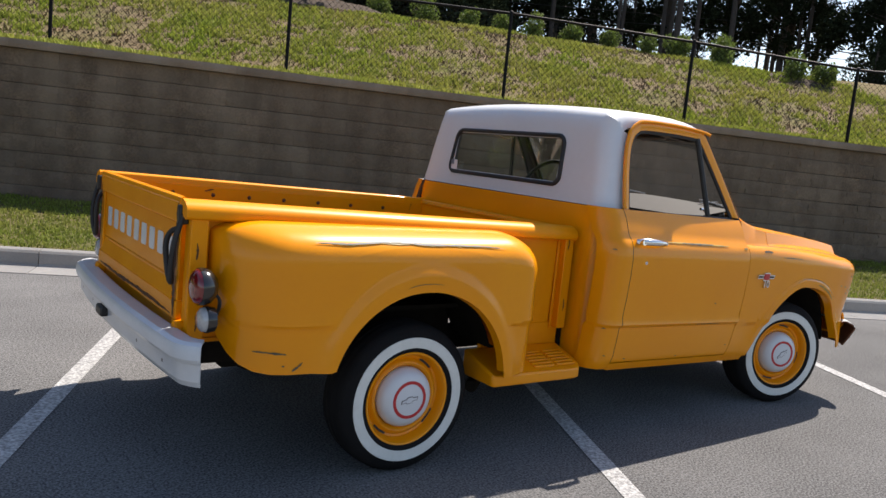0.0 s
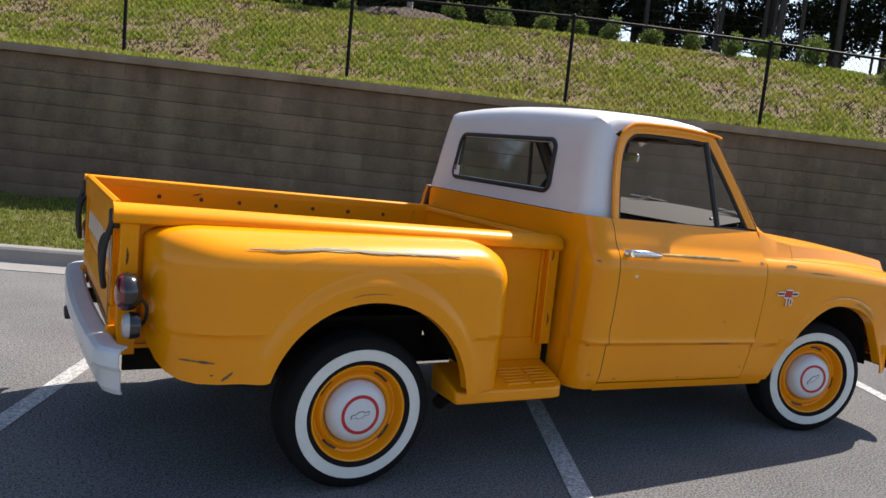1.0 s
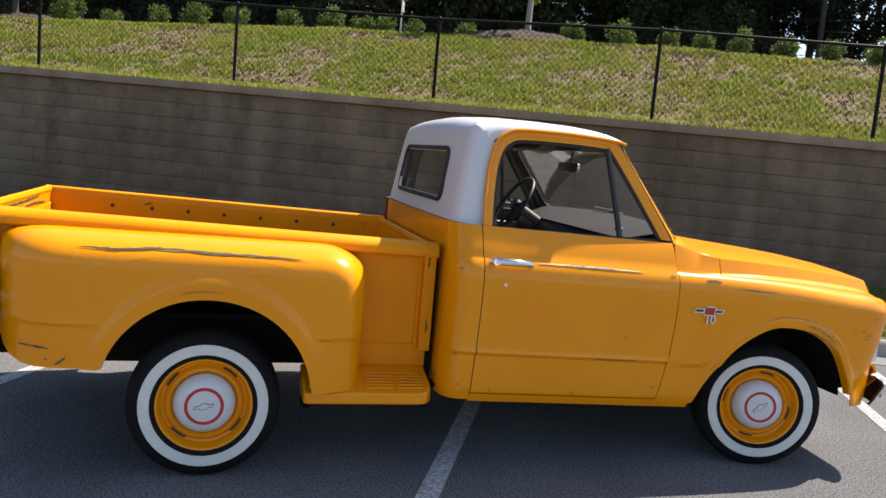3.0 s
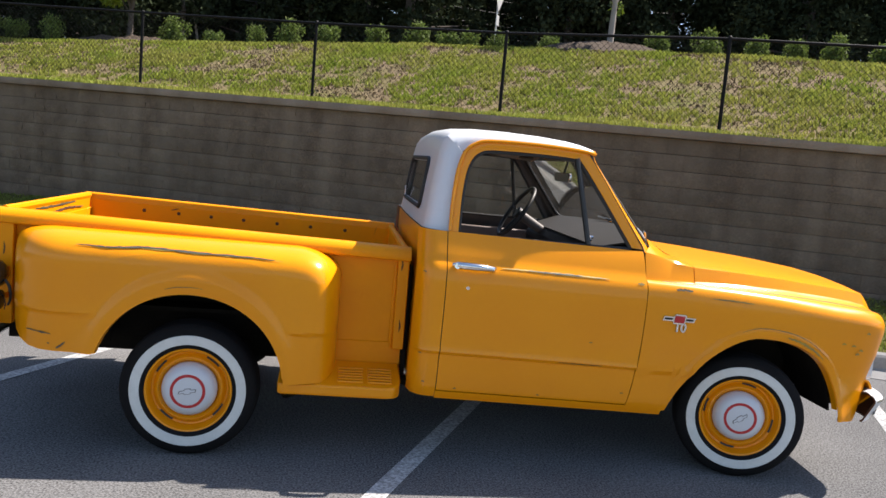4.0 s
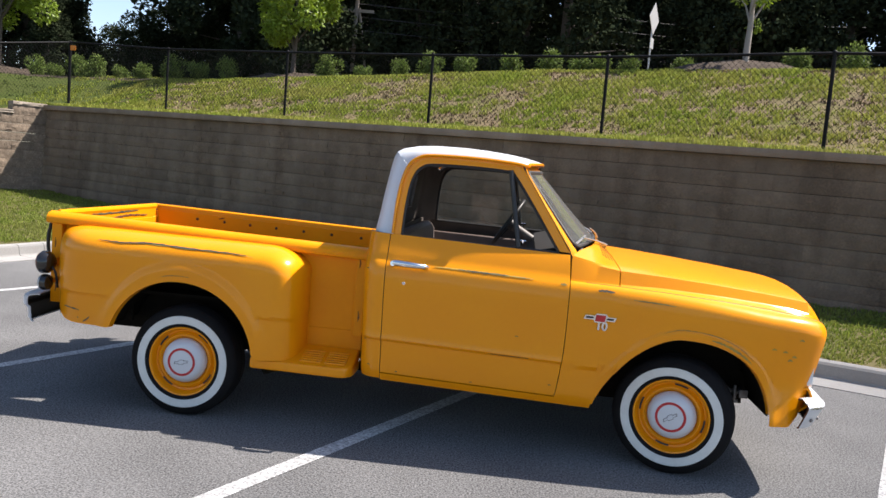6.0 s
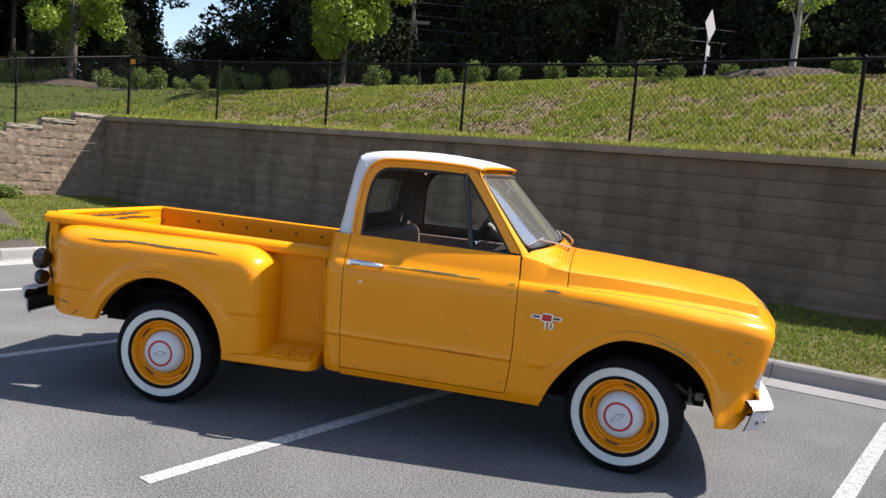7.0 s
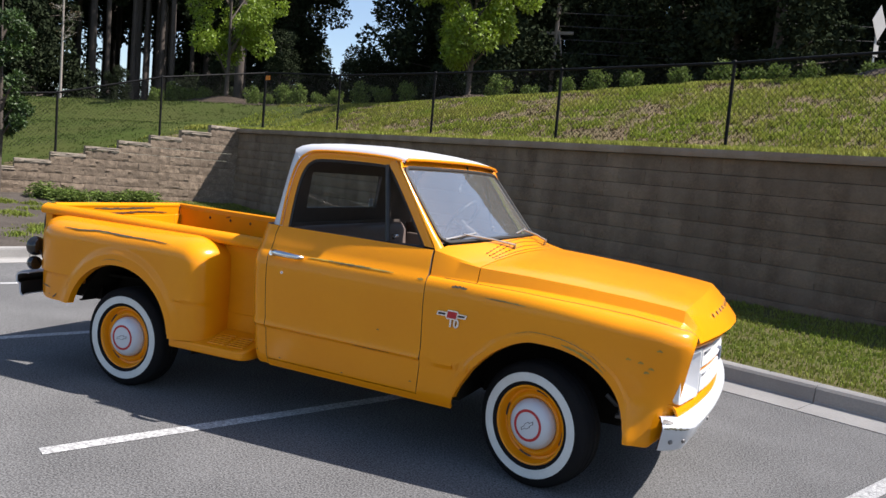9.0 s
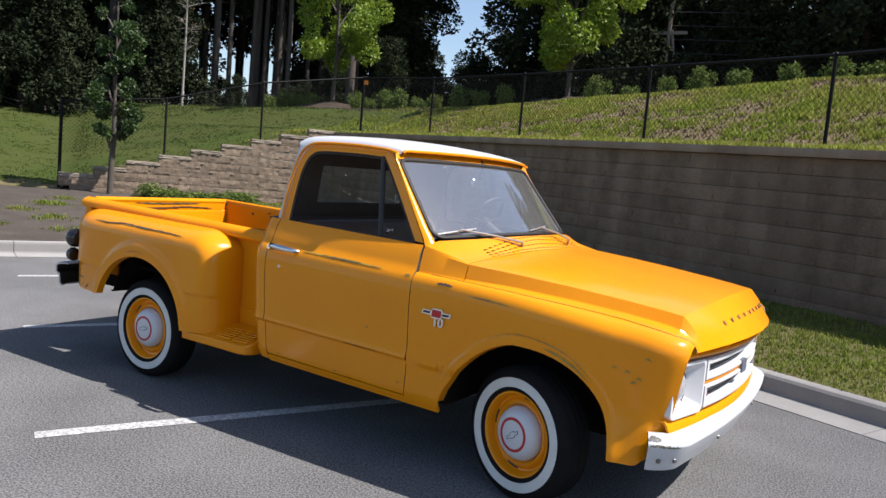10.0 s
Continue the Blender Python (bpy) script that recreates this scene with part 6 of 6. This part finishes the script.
def young_tree(name, at, trunk_h, crown, count, leafmat, barkmat, label, seed, radius=0.06, leaf=0.14):
    """A staked young tree: tapered trunk, limbs, and a crown of (z, spread, height)."""
    rng = random.Random(seed)
    tree = thing(name, label, "tree", at=at)
    zc, spread, hgt = crown
    clumps, limbs = [], []
    for k in range(34):
        a, q = rng.uniform(0, 6.28), rng.uniform(0, 1)
        reach = spread * (0.35 + 0.75 * math.sin(math.pi * (0.12 + 0.80 * q))) * rng.uniform(0.35, 1.0)
        p = (reach * math.cos(a), reach * math.sin(a), zc - hgt * 0.5 + hgt * q, spread * rng.uniform(0.16, 0.30))
        clumps.append(p)
        if k < 16:
            b = max(trunk_h * 0.7, p[2] - reach * 0.9 - 0.2)
            limbs.append(tube([(0, 0, b), (p[0] * 0.5, p[1] * 0.5, (b + p[2]) / 2 + 0.1), p[:3]], [radius * 0.45, radius * 0.3, radius * 0.08], 6))
    part("trunk", tube([(0, 0, -0.2), (0, 0, 0.0), (0.01, 0, trunk_h * 0.6), (0.03, 0.02, trunk_h), (0.02, 0, zc), (0, 0, zc + hgt * 0.45)], [radius * 1.5, radius * 1.15, radius, radius * 0.85, radius * 0.5, radius * 0.1], 10), barkmat, tree, smooth=60)
    for limb in limbs:
        part("limb", limb, barkmat, tree, smooth=60, fix=False)
    part("crown", leaf_cloud(clumps, count, leaf, seed), leafmat, tree, smooth=0, fix=False)
    return tree


young_tree("young_tree", (6.65, 13.2, 4.30), 1.2, (2.55, 0.80, 2.8), 3400, LIMELEAF, PALEBARK, "young tree with pale trunk and lime green leaves", 11, 0.07, 0.11)
young_tree("young_tree", (-5.2, 17.6, 3.80), 1.25, (3.05, 1.55, 3.0), 13000, LIMELEAF, BARK, "young lime green tree in a mulch mound", 12, 0.07, 0.13)
young_tree("young_tree", (-15.56, 19.0, 3.60), 1.5, (3.75, 1.75, 4.2), 13000, LIMELEAF, BARK, "young lime green tree in a mulch mound", 13, 0.075, 0.13)
young_tree("young_tree", (-11.83, 7.0, 0.42), 1.25, (2.85, 0.60, 3.5), 8500, DARKLEAF, BARK, "young dark green tree in front of the stepped wall", 14, 0.065, 0.09)

def bare_tree(at, height, seed):
    """A slim, nearly leafless tree: limbs that fork into fine twigs."""
    rng = random.Random(seed)
    tree = thing("bare_tree", "slim nearly bare tree with pale twigs on the lawn", "tree", at=at)
    part("trunk", tube([(0, 0, -0.2), (0.02, 0, height * 0.4), (-0.03, 0.02, height * 0.75), (0.03, 0, height)], [0.055, 0.038, 0.024, 0.006], 8), PALEBARK, tree, smooth=60)
    ends = []
    for k in range(38):
        z = height * rng.uniform(0.24, 0.97)
        a, r = rng.uniform(0, 6.28), (0.5 + 1.35 * (1 - z / height)) * rng.uniform(0.6, 1.15)
        tip = Vector((r * math.cos(a), r * math.sin(a), z + r * rng.uniform(0.15, 0.5)))
        base = Vector((0, 0, z))
        mid = base.lerp(tip, 0.5) + Vector((0, 0, 0.05))
        tubes = [tube([tuple(base), tuple(mid), tuple(tip)], [0.014, 0.009, 0.003], 5)]
        for m in range(7):
            b = base.lerp(tip, rng.uniform(0.25, 1.0))
            e = b + Vector((rng.uniform(-1, 1), rng.uniform(-1, 1), rng.uniform(-0.2, 0.8))) * rng.uniform(0.2, 0.42)
            tubes.append(tube([tuple(b), tuple(e)], [0.006, 0.002], 4))
            ends.append((e.x, e.y, e.z, 0.13))
        part("limb", join(*tubes), PALEBARK, tree, smooth=60, fix=False)
    part("crown", leaf_cloud(ends, 900, 0.05, seed), STRAW, tree, "sparse dry leaves", smooth=0, fix=False)


bare_tree((-22.9, 17.9, bank(-22.9, 17.9)), 7.6, 15)

for k, (u, t) in enumerate(((5.05, 0.80), (4.75, 0.86), (5.45, 0.84), (5.85, 0.86))):
    p = verge(u, t)
    leaves, stems = SHRUBS[k % 3]
    sh = thing("shrub", "low spreading green shrub at the foot of the stepped wall", "shrub", "shrubs at the wall foot", at=(p.x, p.y, p.z - 0.05))
    sh.scale = (1.5, 1.5, 0.75)
    part("foliage", leaves, None, sh)
    part("stem", stems, None, sh)

# sign seen from behind
sign = thing("road_sign", "diamond road sign seen from its grey back, on a post", "road sign", at=(6.33, 26.5, bank(6.33, 26.5)))
ex = Vector((0.42, 0.9, 0)).normalized()
up = 8.19 - bank(6.33, 26.5)
part("sign_post", tube([(0, 0, -0.3), (0.0, 0.0, up + 0.5)], 0.035, 8), SIGNBACK, sign)
part("sign_plate", prism([(0, 0.62), (0.62, 0), (0, -0.62), (-0.62, 0)], lambda a, b, d: (0.04 + ex.x * a + ex.y * d, ex.y * a - ex.x * d, up + b), 0.012), SIGNBACK, sign, smooth=0)
part("small_plate", prism([(0.2, 0.2), (0.2, -0.2), (-0.2, -0.2), (-0.2, 0.2)], lambda a, b, d: (0.04 + ex.x * a + ex.y * d, ex.y * a - ex.x * d, up - 0.94 + b), 0.01), SIGNBACK, sign, smooth=0)

# pole with lines
pole = thing("utility_pole", "weathered wooden utility pole with cross arm and wires", "utility pole", at=(-6.6, 31.0, 3.6))
part("pole", tube([(0, 0, -0.3), (0.1, 0, 6.4)], [0.11, 0.09], 8), POLEWOOD, pole)
part("pole_brace", tube([(1.1, 0, -0.3), (0.2, 0, 5.2)], 0.06, 6), POLEWOOD, pole)
part("cross_arm", box(-0.7, 0.9, -0.06, 0.06, 5.0, 5.14), POLEWOOD, pole)
for k in range(4):
    part("cable", tube([(0.1, 0, 4.2 + 0.6 * k), (15, 3.0, 4.1 + 0.6 * k), (32, 2, 4.7 + 0.6 * k), (56, -8, 6.2 + 0.6 * k)], 0.022, 5), BLACK, pole)


# ---- woods ----
def wood_tree(seed, height, spread, low, count, leaf, stout=0.20):
    rng = random.Random(seed)
    clumps, limbs = [], []
    for k in range(60):
        q = rng.uniform(0, 1)
        z = low + (height - low) * q
        a, r = rng.uniform(0, 6.28), spread * (1 - 0.55 * q) * rng.uniform(0.2, 1.0)
        clumps.append((r * math.cos(a), r * math.sin(a), z, spread * rng.uniform(0.14, 0.30)))
        if k < 22:
            limbs.append(tube([(0, 0, z - 0.4), (r * math.cos(a), r * math.sin(a), z)], [0.05, 0.02], 5))
    trunk = tube([(0, 0, -0.5), (rng.uniform(-0.1, 0.1), 0, height * 0.5), (0, rng.uniform(-0.2, 0.2), height * 0.97)], [stout, stout * 0.75, stout * 0.2], 8)
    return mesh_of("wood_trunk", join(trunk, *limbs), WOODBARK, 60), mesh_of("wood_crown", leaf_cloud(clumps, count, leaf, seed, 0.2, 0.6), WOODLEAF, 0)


KINDS = [wood_tree(200, 15, 2.6, 4.5, 16000, 0.17), wood_tree(201, 17, 2.4, 6.0, 15000, 0.17), wood_tree(202, 8.0, 2.6, 0.4, 15000, 0.17), wood_tree(203, 6.0, 2.6, 0.2, 15000, 0.17), wood_tree(204, 13, 3.0, 2.0, 20000, 0.17), wood_tree(205, 16, 1.9, 7.2, 4500, 0.16, 0.11)]
rng = random.Random(9)
EYE = Vector((3.0, -5.4))


def plant(azimuth, dist, kind, scale=1.0):
    a = radians(azimuth)
    dist, scale = 1.28 * dist, 1.28 * scale
    x, y = EYE.x - math.sin(a) * dist, EYE.y + math.cos(a) * dist
    trunk, crown = KINDS[kind]
    t = thing("wood_tree", "tall dark tree in the woods behind the bank" if kind in (0, 1, 4, 5) else "dark bushy understorey tree at the wood's edge", "tree", "woods", at=(x, y, (bank(x, y) if abs(azimuth) < 80 else 0.0) - 0.1))
    t.rotation_euler.z = rng.uniform(0, 6.28)
    s = scale * rng.uniform(0.85, 1.15)
    t.scale = (s, s, s * rng.uniform(0.9, 1.1))
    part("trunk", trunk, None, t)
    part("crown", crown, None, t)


az = -74.0
while az < 76:
    gap = 23.5 < az < 32.0
    if -56 < az < -31:
        for q in range(4):
            plant(az + rng.uniform(-1.6, 1.6), rng.uniform(34, 56), 5, rng.uniform(0.85, 1.25))
        plant(az + rng.uniform(-1.6, 1.6), rng.uniform(36, 44), rng.choice((0, 1)), 0.95)
        plant(az + rng.uniform(-1.2, 1.2), rng.uniform(34, 40), 3, 0.30)
    elif az < -46:
        plant(az + rng.uniform(-1.2, 1.2), rng.uniform(28, 34), 3, 0.55)
        plant(az + rng.uniform(-1.5, 1.5), rng.uniform(32, 38), rng.choice((0, 1)), 1.0)
        plant(az + rng.uniform(-1.5, 1.5), rng.uniform(38, 46), rng.choice((0, 1, 2)), 0.9)
    elif 39.5 < az < 50:
        for q in range(10):
            plant(az + rng.uniform(-1.6, 1.6), rng.uniform(33, 54), 5, rng.uniform(0.85, 1.2))
        plant(az + rng.uniform(-1.6, 1.6), rng.uniform(33, 40), rng.choice((0, 1)), 0.95)
        plant(az + rng.uniform(-1.6, 1.6), rng.uniform(46, 54), rng.choice((0, 1)), 1.1)
        plant(az + rng.uniform(-1.2, 1.2), rng.uniform(30, 34), 3, 0.22)
        plant(az + rng.uniform(-1.2, 1.2), rng.uniform(48, 54), 3, 0.45)
    elif not gap:
        low = 0.66 if -31 < az < 18 else 1.0
        plant(az + rng.uniform(-1.2, 1.2), rng.uniform(27, 33) if az < 21 else rng.uniform(29, 36), rng.choice((2, 3, 2)) if az < 30 else rng.choice((2, 3)), 0.95 if az < 30 else 0.5 if az < 50 else 0.9)
        plant(az + rng.uniform(-1.5, 1.5), rng.uniform(33, 40), rng.choice((0, 1, 4, 4)), low)
        plant(az + rng.uniform(-1.5, 1.5), rng.uniform(40, 50), rng.choice((0, 1, 4)), 1.1 * low)
        if az > -46:
            plant(az + 1.5, rng.uniform(36, 46), 4, 1.1 * low)
        if az > 30:
            plant(az + rng.uniform(-1, 1), rng.uniform(32, 38), rng.choice((0, 1)), 1.0)
            plant(az + rng.uniform(-1, 1), rng.uniform(44, 54), rng.choice((2, 4)), 1.1)
            if az > 47 or rng.random() < 0.5:
                plant(az + rng.uniform(0, 3), rng.uniform(38, 44), 2, 1.0)
    else:
        plant(az, rng.uniform(36, 42), 3, 0.66)
        plant(az + 1.2, rng.uniform(50, 58), 2, 0.82)
        plant(az - 0.6, rng.uniform(50, 58), 2, 0.68)
    az += 3.1

# unseen trees added behind the path, to darken what the truck's side reflects
for k in range(44):
    plant(95 + 170 * k / 43 + rng.uniform(-1.5, 1.5), rng.uniform(36, 44), (2, 3, 3, 2)[k % 4], 0.4)

# ---- wall pieces ----
def block_mesh(seed, length, height, rough, mat, nx=6, nz=3, pillow=0.012):
    """A split-faced block: its front stands at -y, rough and slightly pillowed."""
    rng = random.Random(seed)
    back = 0.26
    us, ts = spans(-length / 2, length / 2, nx), spans(0.003, height - 0.003, nz)

    def at(x, z):
        edge = min((length / 2 - abs(x)) * 2.5 + 0.03, z, height - z)
        return (x, -min(edge / 0.03, 1) * pillow - (rng.uniform(-rough, rough) if edge > 0.01 else 0), z)
    v, f = sheet(at, us, ts)
    k = nz + 1
    o = len(v)
    v += [(us[0], back, ts[0]), (us[-1], back, ts[0]), (us[-1], back, ts[-1]), (us[0], back, ts[-1])]
    c = (0, nx * k, nx * k + nz, nz)
    rim = ([i * k for i in range(nx + 1)], [nx * k + j for j in range(k)], [i * k + nz for i in range(nx, -1, -1)], [j for j in range(nz, -1, -1)])
    for e, line in enumerate(rim):
        f.append(tuple(reversed(line)) + (o + e, o + (e + 1) % 4))
    return mesh_of("block", (v, f), mat, 40)


def run_of(path, step):
    """Points and headings along a path at even steps."""
    out, carry = [], 0.0
    for a, b in zip(path, path[1:]):
        d, n = (b - a), (b - a).length
        s = carry
        while s < n:
            out.append((a + d * (s / n), math.atan2(d.y, d.x)))
            s += step
        carry = s - n
    return out


LONG, HIGH = 0.457, 0.213
wall = thing("wall_back", "tan split-face concrete block retaining wall with cap course", "retaining wall", kind="structure")
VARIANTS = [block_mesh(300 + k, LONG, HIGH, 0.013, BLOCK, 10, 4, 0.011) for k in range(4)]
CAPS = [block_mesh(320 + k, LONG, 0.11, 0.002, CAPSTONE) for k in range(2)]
rng = random.Random(21)
made = 0
extra = [[], []]
for row in range(11):
    drop = 0.11 + HIGH * (row + 1)
    for k, (p, a) in enumerate(run_of(WALL_PATH, LONG)[:-1]):
        back_lean = 0.012 * (9 - row)
        m = Matrix.Translation((p.x, p.y, wall_top(p.x) - drop)) @ pose(0, 0, 0, 0, 0.65, math.degrees(a)) @ Matrix.Translation((LONG * (0.5 if row % 2 else 1.0) + rng.uniform(-0.002, 0.002), back_lean - 0.055 + rng.uniform(-0.003, 0.003), 0))
        if row < 9 and -7.0 < p.x < 9.0 and made < 296:
            part("block", VARIANTS[rng.randrange(4)], None, wall).matrix_basis = m
            made += 1
        else:
            v, f = VARIANTS[k % 4].vertices, VARIANTS[k % 4].polygons
            o = len(extra[0])
            extra[0] += [tuple(m @ q.co) for q in v]
            extra[1] += [tuple(i + o for i in q.vertices) for q in f]
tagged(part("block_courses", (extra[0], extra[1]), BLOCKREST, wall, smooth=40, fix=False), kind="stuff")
for k, (p, a) in enumerate(run_of(WALL_PATH, LONG)[:-1]):
    part("cap_block", CAPS[k % 2], None, wall).matrix_basis = Matrix.Translation((p.x, p.y, wall_top(p.x) - 0.11)) @ pose(0, 0, 0, 0, 0.65, math.degrees(a)) @ Matrix.Translation((LONG * 0.75, -0.035 + rng.uniform(-0.002, 0.002), 0))
core = [(p.x, p.y) for p in WALL_PATH]
part("wall_core", sheet(lambda i, t: (core[i][0] + 0.02, core[i][1] + 0.30, t * (wall_top(core[i][0]) - 0.06)), range(len(core)), (0.0, 1.0)), UNDER, wall, smooth=0, thick=-0.03)

# stepped wall: sun on its face is painted in by the paler block colours
side_wall = thing("wall_side", "tan split-face block wall stepping down the bank, coloured paler as sunlit", "retaining wall", kind="structure")
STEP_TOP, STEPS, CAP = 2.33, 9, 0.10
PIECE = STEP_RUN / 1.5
ROUGH = [block_mesh(340 + k, PIECE, STEP_RISE, 0.019, LITBLOCK, 9, 4, 0.008) for k in range(6)]
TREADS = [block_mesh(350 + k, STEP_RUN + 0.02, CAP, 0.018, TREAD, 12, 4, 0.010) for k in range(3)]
HEAD = math.degrees(math.atan2(-STEP_DIR.y, -STEP_DIR.x))


def along(s, z):
    p = CORNER + STEP_DIR * s
    return Matrix.Translation((p.x, p.y, z)) @ pose(0, 0, 0, 0, 0, HEAD)


for row in range(12):
    end = STEP_RUN * min(row + 1, STEPS) - (PIECE / 2 if row >= STEPS and row % 2 else 0)
    for k in range(15):
        s = end - PIECE * (k + 0.5)
        if s < -PIECE:
            break
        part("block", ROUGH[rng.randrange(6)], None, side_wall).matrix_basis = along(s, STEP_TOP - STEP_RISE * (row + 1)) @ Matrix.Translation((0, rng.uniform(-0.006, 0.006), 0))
for k in range(STEPS):
    part("cap_block", TREADS[k % 3], None, side_wall).matrix_basis = along(STEP_RUN * (k + 0.5) - 0.01, STEP_TOP - STEP_RISE * k + 0.002) @ Matrix.Translation((0, -0.010 + rng.uniform(-0.005, 0.005), 0))
